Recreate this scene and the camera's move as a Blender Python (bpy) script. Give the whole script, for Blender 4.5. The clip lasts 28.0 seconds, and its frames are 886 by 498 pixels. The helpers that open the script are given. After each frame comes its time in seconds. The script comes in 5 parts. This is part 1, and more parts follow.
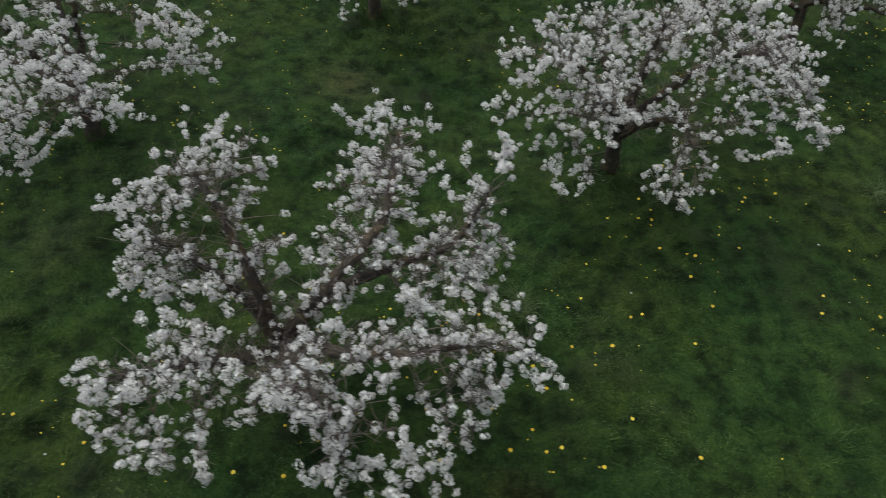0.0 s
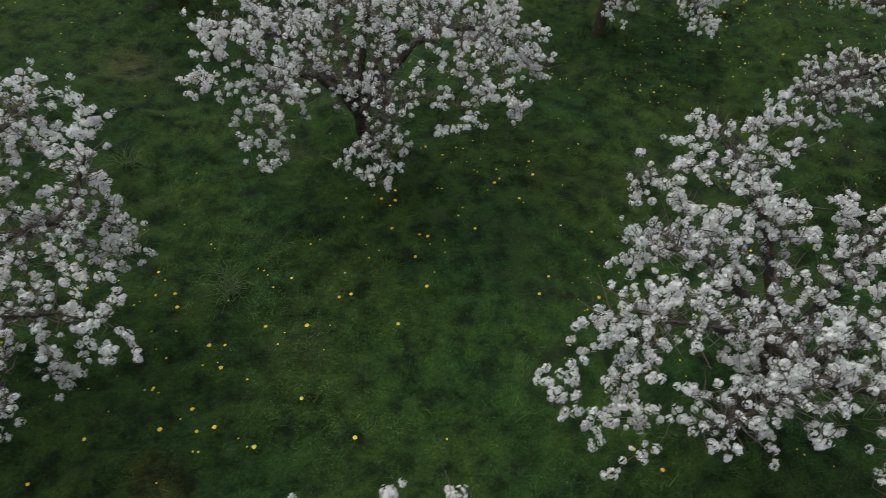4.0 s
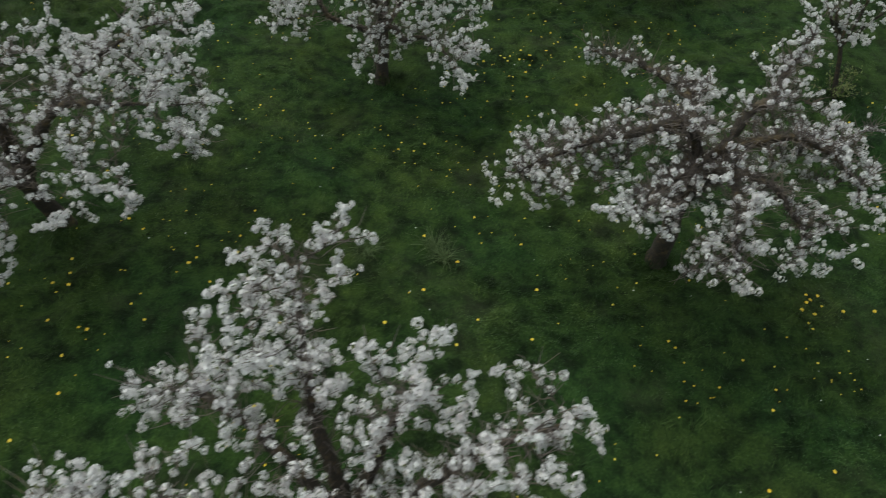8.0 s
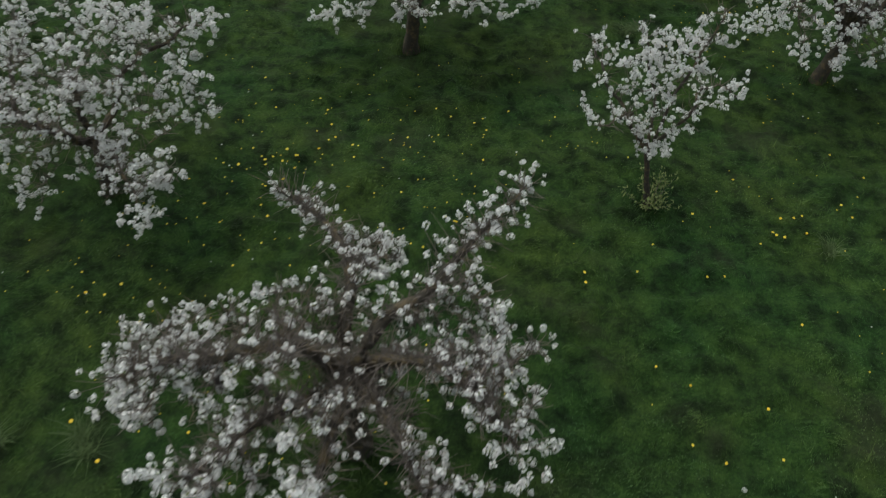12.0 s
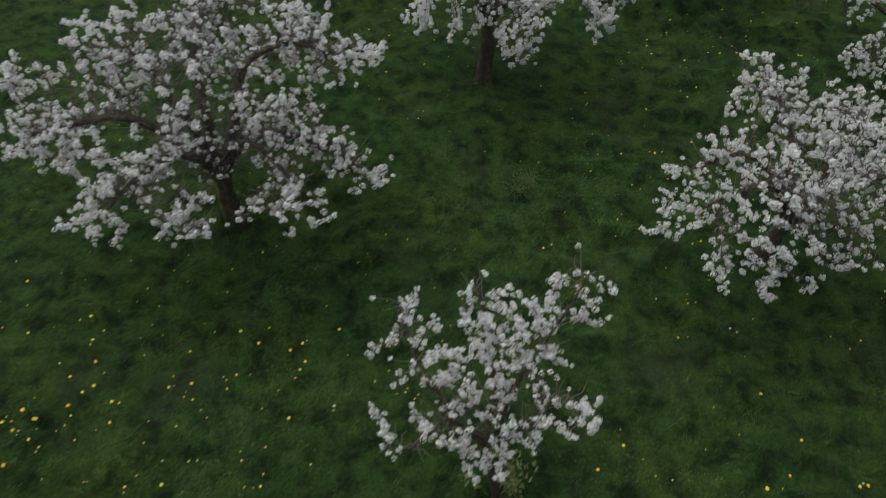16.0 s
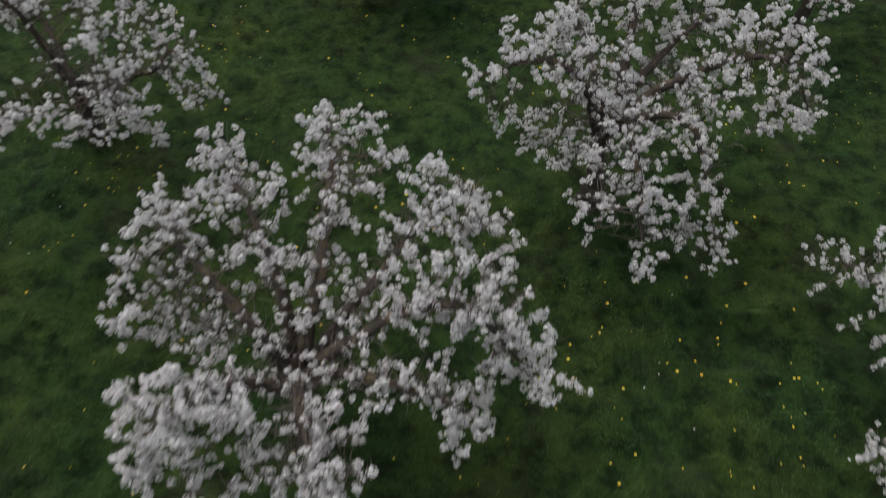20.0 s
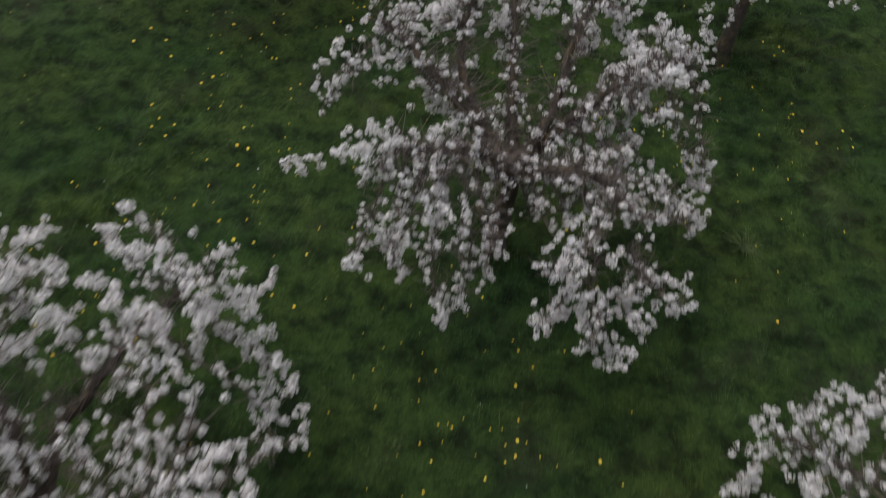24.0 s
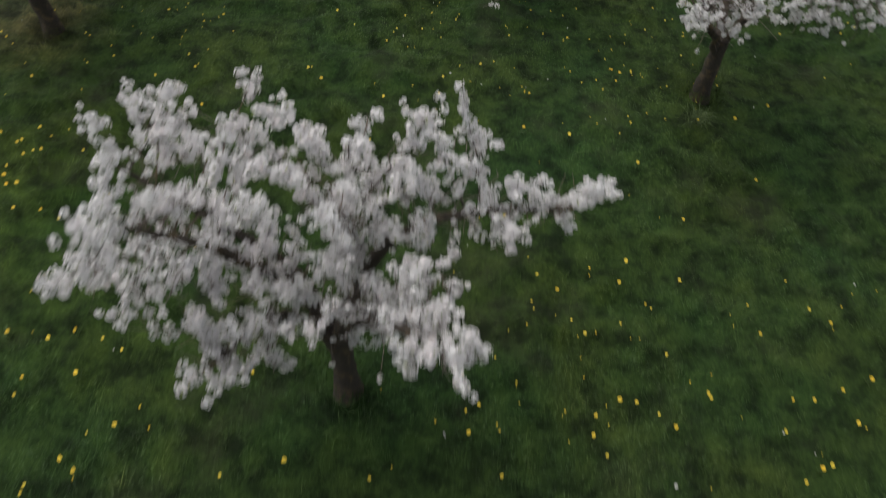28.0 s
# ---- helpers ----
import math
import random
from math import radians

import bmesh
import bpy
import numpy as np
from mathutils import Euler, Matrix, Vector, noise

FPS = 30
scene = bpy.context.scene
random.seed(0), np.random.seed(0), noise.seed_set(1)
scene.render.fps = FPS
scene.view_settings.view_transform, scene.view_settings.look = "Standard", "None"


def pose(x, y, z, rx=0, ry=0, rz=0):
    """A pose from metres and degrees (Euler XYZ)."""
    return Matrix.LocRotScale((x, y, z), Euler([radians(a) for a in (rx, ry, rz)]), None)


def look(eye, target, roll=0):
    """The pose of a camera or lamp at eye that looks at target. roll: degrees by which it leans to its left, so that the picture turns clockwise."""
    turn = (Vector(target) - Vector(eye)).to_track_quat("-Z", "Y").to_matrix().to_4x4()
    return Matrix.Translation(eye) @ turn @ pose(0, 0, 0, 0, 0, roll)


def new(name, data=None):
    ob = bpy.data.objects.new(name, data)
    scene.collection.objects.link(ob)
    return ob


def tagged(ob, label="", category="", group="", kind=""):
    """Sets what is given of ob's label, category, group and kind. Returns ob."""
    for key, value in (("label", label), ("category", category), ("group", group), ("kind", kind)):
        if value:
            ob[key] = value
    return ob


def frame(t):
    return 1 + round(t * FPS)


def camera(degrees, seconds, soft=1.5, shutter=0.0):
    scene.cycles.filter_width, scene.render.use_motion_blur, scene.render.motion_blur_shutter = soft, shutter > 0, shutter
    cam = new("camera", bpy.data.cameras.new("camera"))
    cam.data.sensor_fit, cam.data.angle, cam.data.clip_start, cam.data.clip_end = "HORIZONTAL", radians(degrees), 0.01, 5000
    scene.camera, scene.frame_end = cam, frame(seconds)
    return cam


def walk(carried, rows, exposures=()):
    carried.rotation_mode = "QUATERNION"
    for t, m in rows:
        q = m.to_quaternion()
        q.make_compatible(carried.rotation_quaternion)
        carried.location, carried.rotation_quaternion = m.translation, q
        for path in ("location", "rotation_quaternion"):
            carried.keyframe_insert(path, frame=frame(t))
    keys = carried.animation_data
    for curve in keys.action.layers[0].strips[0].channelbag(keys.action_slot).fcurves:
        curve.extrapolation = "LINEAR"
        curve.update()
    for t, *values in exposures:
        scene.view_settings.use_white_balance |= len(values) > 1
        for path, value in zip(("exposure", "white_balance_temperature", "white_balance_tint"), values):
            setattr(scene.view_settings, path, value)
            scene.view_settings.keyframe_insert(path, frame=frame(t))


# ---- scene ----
# ---- camera ----
cam = camera(66.0, 28.0, soft=0.65, shutter=0.55)
PATH = [
    (0, (0.000, 0.000, 8.000), (-0.000, 5.268, 1.979), 5.23),
    (0.5, (0.673, -0.030, 7.989), (0.666, 5.246, 1.976), 5.12),
    (1, (1.256, -0.051, 7.977), (1.242, 5.227, 1.965), 5.03),
    (1.5, (1.762, -0.047, 7.946), (1.748, 5.233, 1.935), 5.01),
    (2, (2.261, -0.039, 7.937), (2.255, 5.241, 1.927), 5.10),
    (2.5, (2.782, -0.033, 7.918), (2.778, 5.247, 1.908), 5.14),
    (3, (3.287, -0.017, 7.899), (3.287, 5.255, 1.882), 5.18),
    (3.5, (3.771, 0.054, 7.872), (3.768, 5.329, 1.857), 5.18),
    (5.5, (5.575, 0.819, 7.967), (5.537, 6.091, 1.950), 4.96),
    (6, (6.171, 1.042, 7.986), (6.126, 6.322, 1.976), 4.83),
    (6.5, (6.797, 1.310, 8.031), (6.748, 6.585, 2.017), 4.83),
    (7, (7.434, 1.605, 8.064), (7.374, 6.879, 2.048), 4.81),
    (7.5, (8.074, 1.929, 8.093), (8.014, 7.200, 2.075), 4.83),
    (8, (8.767, 2.277, 8.120), (8.694, 7.552, 2.106), 4.80),
    (8.5, (9.506, 2.681, 8.168), (9.411, 7.947, 2.146), 4.63),
    (9, (10.244, 3.070, 8.215), (10.137, 8.337, 2.195), 4.49),
    (9.5, (10.898, 3.381, 8.240), (10.794, 8.655, 2.226), 4.50),
    (10, (11.437, 3.715, 8.261), (11.336, 8.984, 2.243), 4.54),
    (10.5, (11.901, 4.130, 8.307), (11.791, 9.384, 2.275), 4.46),
    (11, (12.310, 4.616, 8.360), (12.197, 9.870, 2.328), 4.43),
    (11.5, (12.683, 5.191, 8.402), (12.561, 10.433, 2.360), 4.37),
    (12, (13.032, 5.836, 8.456), (12.901, 11.052, 2.392), 4.27),
    (12.5, (13.379, 6.514, 8.528), (13.237, 11.701, 2.440), 4.11),
    (14.5, (14.507, 9.307, 8.795), (14.311, 14.374, 2.608), 3.48),
    (15, (14.788, 9.999, 8.826), (14.582, 15.032, 2.610), 3.31),
    (15.5, (15.154, 10.675, 8.849), (14.945, 15.692, 2.622), 3.25),
    (16, (15.547, 11.404, 8.885), (15.333, 16.403, 2.643), 3.23),
    (16.5, (15.937, 12.215, 8.922), (15.731, 17.193, 2.663), 3.38),
    (17, (16.289, 13.068, 8.945), (16.093, 18.032, 2.674), 3.56),
    (17.5, (16.587, 14.051, 9.001), (16.391, 18.959, 2.686), 3.79),
    (18, (16.783, 15.139, 8.987), (16.600, 20.008, 2.642), 4.03),
    (18.5, (16.950, 16.235, 8.963), (16.782, 21.081, 2.600), 4.15),
    (19, (17.114, 17.328, 8.998), (16.945, 22.136, 2.606), 4.45),
    (19.5, (17.263, 18.541, 9.056), (17.100, 23.293, 2.622), 4.46),
    (20, (17.397, 19.817, 9.082), (17.245, 24.539, 2.627), 4.33),
    (20.5, (17.570, 21.116, 9.063), (17.421, 25.847, 2.614), 4.05),
    (21, (17.766, 22.448, 9.014), (17.624, 27.206, 2.584), 3.81),
    (21.5, (17.948, 23.798, 8.957), (17.824, 28.591, 2.553), 3.73),
    (23.5, (18.502, 30.488, 8.165), (18.378, 35.099, 1.628), 4.55),
    (24, (18.679, 32.149, 8.139), (18.566, 36.735, 1.585), 4.52),
    (24.5, (18.954, 33.820, 8.089), (18.852, 38.385, 1.521), 4.45),
    (25, (19.251, 35.516, 7.995), (19.162, 40.087, 1.429), 4.38),
    (25.5, (19.471, 37.287, 7.889), (19.401, 41.866, 1.329), 4.22),
    (26, (19.590, 39.092, 7.759), (19.535, 43.687, 1.211), 4.09),
    (26.5, (19.600, 40.858, 7.635), (19.557, 45.501, 1.120), 4.08),
    (27, (19.573, 42.704, 7.545), (19.537, 47.364, 1.043), 4.07),
    (27.5, (19.512, 44.429, 7.490), (19.482, 49.100, 0.996), 4.13),
    (28, (19.426, 46.131, 7.482), (19.398, 50.775, 0.968), 4.19),
]
walk(cam, [(t, look(eye, target, roll)) for t, eye, target, roll in PATH], exposures=[(0.0, -0.14, 6420, 0), (6.0, -0.26, 6450, -4), (11.5, -0.24, 6480, -6), (15.0, -0.32, 6500, -2), (18.5, -0.34, 6520, 1), (20.8, -0.29, 6520, 9), (25.0, -0.19, 6600, 8), (28.0, -0.10, 6680, 6)])

# ---- sky and light: an overcast spring evening ----
SUN_EL, SUN_ROT = radians(65), radians(304)
world = bpy.data.worlds.new("overcast_sky")
scene.world = world
world.use_nodes = True
wn, wl = world.node_tree.nodes, world.node_tree.links
sky = wn.new("ShaderNodeTexSky")
sky.sky_type, sky.sun_disc, sky.sun_elevation, sky.sun_rotation = "NISHITA", False, SUN_EL, SUN_ROT
sky.air_density, sky.dust_density, sky.ozone_density = 1.0, 4.0, 1.0
soft_sky = wn.new("ShaderNodeHueSaturation")
soft_sky.inputs["Saturation"].default_value = 0.30
wl.new(sky.outputs["Color"], soft_sky.inputs["Color"])
wl.new(soft_sky.outputs["Color"], wn["Background"].inputs["Color"])
wn["Background"].inputs["Strength"].default_value = 0.119
sun = new("sun", bpy.data.lights.new("sun", "SUN"))
sun.data.energy, sun.data.angle, sun.data.color = 1.72, radians(45), (1.0, 0.99, 0.97)
sun.matrix_world = look((-10, 40, 60), (-10 + 3.8, 40 - 2.5, 50))


# ---- materials ----
def material(name):
    m = bpy.data.materials.new(name)
    m.use_nodes = True
    return m, m.node_tree.nodes, m.node_tree.links, m.node_tree.nodes["Principled BSDF"]


def noise_node(nodes, links, scale, detail=4.0, rough=0.6, vector=None):
    n = nodes.new("ShaderNodeTexNoise")
    n.inputs["Scale"].default_value, n.inputs["Detail"].default_value = scale, detail
    n.inputs["Roughness"].default_value = rough
    if vector:
        links.new(vector, n.inputs["Vector"])
    return n.outputs["Fac"]


def ramp(nodes, links, fac, stops):
    r = nodes.new("ShaderNodeValToRGB")
    while len(r.color_ramp.elements) < len(stops):
        r.color_ramp.elements.new(0.5)
    for e, (p, c) in zip(r.color_ramp.elements, stops):
        e.position, e.color = p, (*c, 1)
    links.new(fac, r.inputs["Fac"])
    return r.outputs["Color"]


def mix(nodes, links, fac, a, b, how="MIX"):
    m = nodes.new("ShaderNodeMix")
    m.data_type, m.blend_type = "RGBA", how
    for value, slot in ((fac, m.inputs[0]), (a, m.inputs[6]), (b, m.inputs[7])):
        if isinstance(value, (int, float)):
            slot.default_value = value
        elif isinstance(value, tuple):
            slot.default_value = (*value, 1)
        else:
            links.new(value, slot)
    return m.outputs[2]


def place(nodes):
    return nodes.new("ShaderNodeNewGeometry").outputs["Position"]


def bump(nodes, links, bsdf, height, strength, distance):
    b = nodes.new("ShaderNodeBump")
    b.inputs["Strength"].default_value, b.inputs["Distance"].default_value = strength, distance
    links.new(height, b.inputs["Height"])
    links.new(b.outputs["Normal"], bsdf.inputs["Normal"])


# broad stretches of the sward: centre, radius, tint
STRETCHES = [((5.2, 4.9), 3.6, (1.08, 1.13, 1.08)), ((18.6, 11.8), 4.4, (0.98, 1.10, 1.06)), ((12.2, 31.5), 3.4, (1.22, 1.10, 1.06)),
             ((-2.0, 11.0), 0.9, (1.9, 1.25, 2.2)), ((-5.8, 6.5), 0.8, (1.7, 1.2, 1.9)), ((1.2, 3.1), 0.5, (2.2, 1.2, 1.6)),
             ((12.2, 55.6), 1.5, (2.3, 1.25, 2.4)), ((14.2, 52.0), 3.6, (1.25, 1.22, 1.0)), ((18.2, 42.4), 2.6, (0.74, 0.78, 0.80)), ((17.6, 45.6), 2.2, (0.80, 0.82, 0.82)), ((20.0, 34.2), 2.0, (0.76, 0.80, 0.82))]


def sward_tone(n, l, at):
    """Light and dark tufts, with the shade of hollows put into the tone, olive and worn greyish stretches, in metres.
    """
    # low stop: shade of the hollows between tufts, put into the colour by noise
    tuft = ramp(n, l, noise_node(n, l, 2.7, 5, 0.64, at), [(0.36, (0.30, 0.34, 0.31)), (0.50, (0.90, 0.93, 0.88)), (0.64, (1.50, 1.41, 1.27))])
    wide = ramp(n, l, noise_node(n, l, 0.5, 3, 0.55, at), [(0.34, (0.74, 0.90, 0.84)), (0.66, (1.20, 1.04, 0.86))])
    tone = mix(n, l, 1.0, tuft, wide, "MULTIPLY")
    rough = noise_node(n, l, 1.1, 4, 0.6, at)
    for (x, y), radius, tint in STRETCHES:
        gap, off, mask = n.new("ShaderNodeVectorMath"), n.new("ShaderNodeMath"), n.new("ShaderNodeMapRange")
        gap.operation, off.operation = "DISTANCE", "MULTIPLY_ADD"
        gap.inputs[1].default_value = (x, y, 0)
        l.new(at, gap.inputs[0])
        l.new(rough, off.inputs[0])
        off.inputs[1].default_value = radius * 1.4
        l.new(gap.outputs["Value"], off.inputs[2])
        l.new(off.outputs["Value"], mask.inputs["Value"])
        mask.inputs["From Min"].default_value, mask.inputs["From Max"].default_value = radius * 0.8, radius * 1.75
        mask.inputs["To Min"].default_value, mask.inputs["To Max"].default_value = 1.0, 0.0
        tone = mix(n, l, mask.outputs["Result"], tone, mix(n, l, 1.0, tone, tint, "MULTIPLY"))
    return tone, ramp(n, l, noise_node(n, l, 0.62, 5, 0.66, at), [(0.54, (0, 0, 0)), (0.74, (0.7, 0.7, 0.7))])


def meadow_material():
    m, n, l, p = material("meadow_sward")
    at = place(n)
    fine = ramp(n, l, noise_node(n, l, 26, 5, 0.7, at), [(0.3, (0.0188, 0.0385, 0.0103)), (0.50, (0.0338, 0.0667, 0.0169)), (0.72, (0.0564, 0.0996, 0.0282))])
    tone, worn = sward_tone(n, l, at)
    c = mix(n, l, worn, mix(n, l, 1.0, fine, tone, "MULTIPLY"), (0.046, 0.053, 0.028))
    l.new(c, p.inputs["Base Color"])
    p.inputs["Roughness"].default_value = 0.9
    p.inputs["Specular IOR Level"].default_value = 0.2
    bump(n, l, p, noise_node(n, l, 9, 7, 0.72, at), 1.0, 0.14)
    return m


def blade_material(name, dark, light, hue_far):
    m, n, l, p = material(name)
    isle = n.new("ShaderNodeNewGeometry").outputs["Random Per Island"]
    c = ramp(n, l, isle, [(0.0, dark), (0.75, light), (1.0, hue_far)])
    tone, worn = sward_tone(n, l, place(n))
    dull = mix(n, l, worn, (1.0, 1.0, 1.0), (1.15, 0.90, 1.10))
    l.new(mix(n, l, 1.0, mix(n, l, 1.0, c, tone, "MULTIPLY"), dull, "MULTIPLY"), p.inputs["Base Color"])
    p.inputs["Roughness"].default_value = 0.6
    p.inputs["Specular IOR Level"].default_value = 0.25
    return m


def bark_material(name, a, b, moss):
    m, n, l, p = material(name)
    at = place(n)
    grain = noise_node(n, l, 38, 6, 0.75, at)
    c = ramp(n, l, grain, [(0.3, a), (0.7, b)])
    lichen = ramp(n, l, noise_node(n, l, 7, 5, 0.7, at), [(0.50, (0, 0, 0)), (0.66, (1, 1, 1))])
    l.new(mix(n, l, lichen, c, moss), p.inputs["Base Color"])
    p.inputs["Roughness"].default_value = 0.92
    bump(n, l, p, grain, 0.9, 0.02)
    return m


def petal_material():
    m, n, l, p = material("blossom_petals")
    isle = n.new("ShaderNodeNewGeometry").outputs["Random Per Island"]
    c = ramp(n, l, isle, [(0.0, (0.70, 0.62, 0.63)), (0.12, (0.85, 0.825, 0.85)), (0.6, (0.90, 0.885, 0.91)), (1.0, (0.92, 0.915, 0.93))])
    patch = ramp(n, l, noise_node(n, l, 2.3, 2, 0.5, place(n)), [(0.35, (0.98, 0.95, 0.95)), (0.65, (1.0, 1.0, 1.0))])
    grain = ramp(n, l, noise_node(n, l, 70, 2, 0.5, place(n)), [(0.29, (0.68, 0.62, 0.52)), (0.37, (0.98, 0.97, 0.96)), (0.60, (1.04, 1.04, 1.04))])
    l.new(mix(n, l, 1.0, mix(n, l, 1.0, c, patch, "MULTIPLY"), grain, "MULTIPLY"), p.inputs["Base Color"])
    bump(n, l, p, noise_node(n, l, 90, 2, 0.5, place(n)), 0.5, 0.01)
    p.inputs["Roughness"].default_value = 0.65
    p.inputs["Specular IOR Level"].default_value = 0.2
    thin, both = n.new("ShaderNodeBsdfTranslucent"), n.new("ShaderNodeMixShader")
    thin.inputs["Color"].default_value = (0.91, 0.90, 0.92, 1)
    both.inputs["Fac"].default_value = 0.40
    l.new(p.outputs["BSDF"], both.inputs[1])
    l.new(thin.outputs["BSDF"], both.inputs[2])
    l.new(both.outputs["Shader"], n["Material Output"].inputs["Surface"])
    return m


def plain_material(name, a, b, scale, rough=0.7):
    m, n, l, p = material(name)
    l.new(ramp(n, l, noise_node(n, l, scale, 3, 0.6, place(n)), [(0.35, a), (0.65, b)]), p.inputs["Base Color"])
    p.inputs["Roughness"].default_value = rough
    return m


MEADOW = meadow_material()
GRASS = blade_material("grass_blades", (0.0376, 0.0733, 0.0188), (0.0583, 0.1072, 0.0282), (0.0902, 0.1316, 0.0451))
WEED = blade_material("weed_leaves", (0.0489, 0.0921, 0.0320), (0.0733, 0.1297, 0.0470), (0.0987, 0.1523, 0.0677))
BARK = bark_material("old_bark", (0.036, 0.030, 0.025), (0.092, 0.074, 0.060), (0.165, 0.118, 0.064))
TWIG = bark_material("twig_bark", (0.120, 0.096, 0.090), (0.240, 0.198, 0.190), (0.200, 0.150, 0.100))
PETAL = petal_material()
TUSSOCK = plain_material("pale_grass", (0.070, 0.112, 0.036), (0.125, 0.170, 0.066), 30)
LEAFBUD = plain_material("young_leaves", (0.120, 0.160, 0.045), (0.230, 0.250, 0.090), 9)
YELLOW = plain_material("dandelion_yellow", (0.78, 0.53, 0.03), (0.84, 0.68, 0.08), 7)
SEEDWHITE = plain_material("seed_head_white", (0.45, 0.45, 0.43), (0.62, 0.62, 0.60), 60)
STEM = plain_material("stem_green", (0.06, 0.11, 0.03), (0.10, 0.15, 0.05), 20)


# ---- mesh helpers ----
def mesh_from(name, verts, faces, mats, face_mat=None, smooth=False):
    """verts: (n, 3) array. faces: list of (m, k) index arrays."""
    me = bpy.data.meshes.new(name)
    verts = np.asarray(verts, np.float32)
    me.vertices.add(len(verts))
    me.vertices.foreach_set("co", verts.ravel())
    sizes = np.concatenate([np.full(len(f), f.shape[1], np.int32) for f in faces])
    loops = np.concatenate([f.ravel() for f in faces]).astype(np.int32)
    me.loops.add(len(loops))
    me.loops.foreach_set("vertex_index", loops)
    me.polygons.add(len(sizes))
    me.polygons.foreach_set("loop_start", np.concatenate([[0], np.cumsum(sizes)[:-1]]).astype(np.int32))
    for mt in mats:
        me.materials.append(mt)
    if face_mat is not None:
        me.polygons.foreach_set("material_index", np.asarray(face_mat, np.int32))
    if smooth:
        me.polygons.foreach_set("use_smooth", np.ones(len(sizes), bool))
    me.update(calc_edges=True)
    return me


def value_noise(x, y, seed):
    """Smooth noise of about -1 to 1 over a unit lattice, for arrays."""
    xi, yi = np.floor(x).astype(np.int64), np.floor(y).astype(np.int64)
    fx, fy = x - xi, y - yi
    fx, fy = fx * fx * (3 - 2 * fx), fy * fy * (3 - 2 * fy)

    def cell(a, b):
        h = (a * 374761393 + b * 668265263 + seed * 974711) & 0x7FFFFFFF
        h = ((h ^ (h >> 13)) * 1274126177) & 0x7FFFFFFF
        return ((h ^ (h >> 16)) & 0xFFFF) / 32767.5 - 1
    top = cell(xi, yi) * (1 - fx) + cell(xi + 1, yi) * fx
    low = cell(xi, yi + 1) * (1 - fx) + cell(xi + 1, yi + 1) * fx
    return top * (1 - fy) + low * fy


def ground_z(x, y):
    x, y = np.asarray(x, float), np.asarray(y, float)
    warp = 0.45 * value_noise(x / 0.7, y / 0.7, 8)
    tuft = 1 - np.abs(value_noise(x / 0.50 + warp, y / 0.36 - warp, 6)) * 2
    hump = np.clip(value_noise(x / 0.33 - warp, y / 0.27 + warp, 16), -0.2, 1)
    fine = value_noise(x / 0.17, y / 0.15, 7)
    swell = np.clip(0.5 + 0.8 * value_noise(x / 2.6, y / 2.2, 9), 0.2, 1.0)
    return 0.06 * value_noise(x / 2.7, y / 2.7, 3) + 0.04 * value_noise(x / 0.9, y / 0.9, 5) + swell * (0.09 * tuft + 0.13 * hump + 0.04 * fine)


def tube(points, radii, sides):
    """A tapered tube along a polyline: vertices and quads, closed by an end cap at the tip."""
    pts, n = np.asarray(points, float), len(points)
    run = np.gradient(pts, axis=0)
    run /= np.linalg.norm(run, axis=1, keepdims=True) + 1e-9
    side = np.cross(run, np.where(np.abs(run[:, 2:]) > 0.9, [[1.0, 0, 0]], [[0, 0, 1.0]]))
    side /= np.linalg.norm(side, axis=1, keepdims=True) + 1e-9
    other = np.cross(run, side)
    a = np.arange(sides) * 2 * np.pi / sides
    v = pts[:, None] + np.asarray(radii)[:, None, None] * (np.cos(a)[None, :, None] * side[:, None] + np.sin(a)[None, :, None] * other[:, None])
    i, j = np.meshgrid(np.arange(n - 1), np.arange(sides), indexing="ij")
    k = (j + 1) % sides
    f = np.stack([i * sides + j, i * sides + k, (i + 1) * sides + k, (i + 1) * sides + j], -1).reshape(-1, 4)
    return v.reshape(-1, 3), f


def joined(pieces):
    """Joins (vertices, faces) pieces of one face size."""
    vs, fs, base = [], [], 0
    for v, f in pieces:
        vs.append(v)
        fs.append(f + base)
        base += len(v)
    return np.concatenate(vs), np.concatenate(fs)


def part(name, me, parent, label="", kind=""):
    ob = new(name, me)
    ob.parent = parent
    return tagged(ob, label, kind=kind)


# ---- ground ----
def graded(lo, hi, step, far):
    inner = np.arange(lo, hi + step / 2, step)
    out = np.cumsum(step * 1.35 ** np.arange(1, 60))
    out = out[out < far]
    return np.concatenate([lo - out[::-1], inner, hi + out])


def build_ground():
    gx, gy = graded(-12, 31, 0.17, 2500), graded(0, 62, 0.17, 2500)
    x, y = np.meshgrid(gx, gy, indexing="ij")
    v = np.stack([x, y, ground_z(x, y)], -1).reshape(-1, 3)
    i, j = np.meshgrid(np.arange(len(gx) - 1), np.arange(len(gy) - 1), indexing="ij")
    b = i * len(gy) + j
    f = np.stack([b, b + len(gy), b + len(gy) + 1, b + 1], -1).reshape(-1, 4)
    ob = new("ground", mesh_from("ground", v, [f], [MEADOW], smooth=True))
    return tagged(ob, "dark green rough orchard meadow with worn patches", "meadow", kind="structure")


def in_view(x, y):
    """The strip of meadow along the flight."""
    first = (x > -11.5) & (x < 23) & (y > 1.0) & (y < 21) & (y > 1.0 + 0.25 * (x - 6))
    second = (x > 5.5) & (x < 30.5) & (y > 12) & (y < 61)
    return first | second


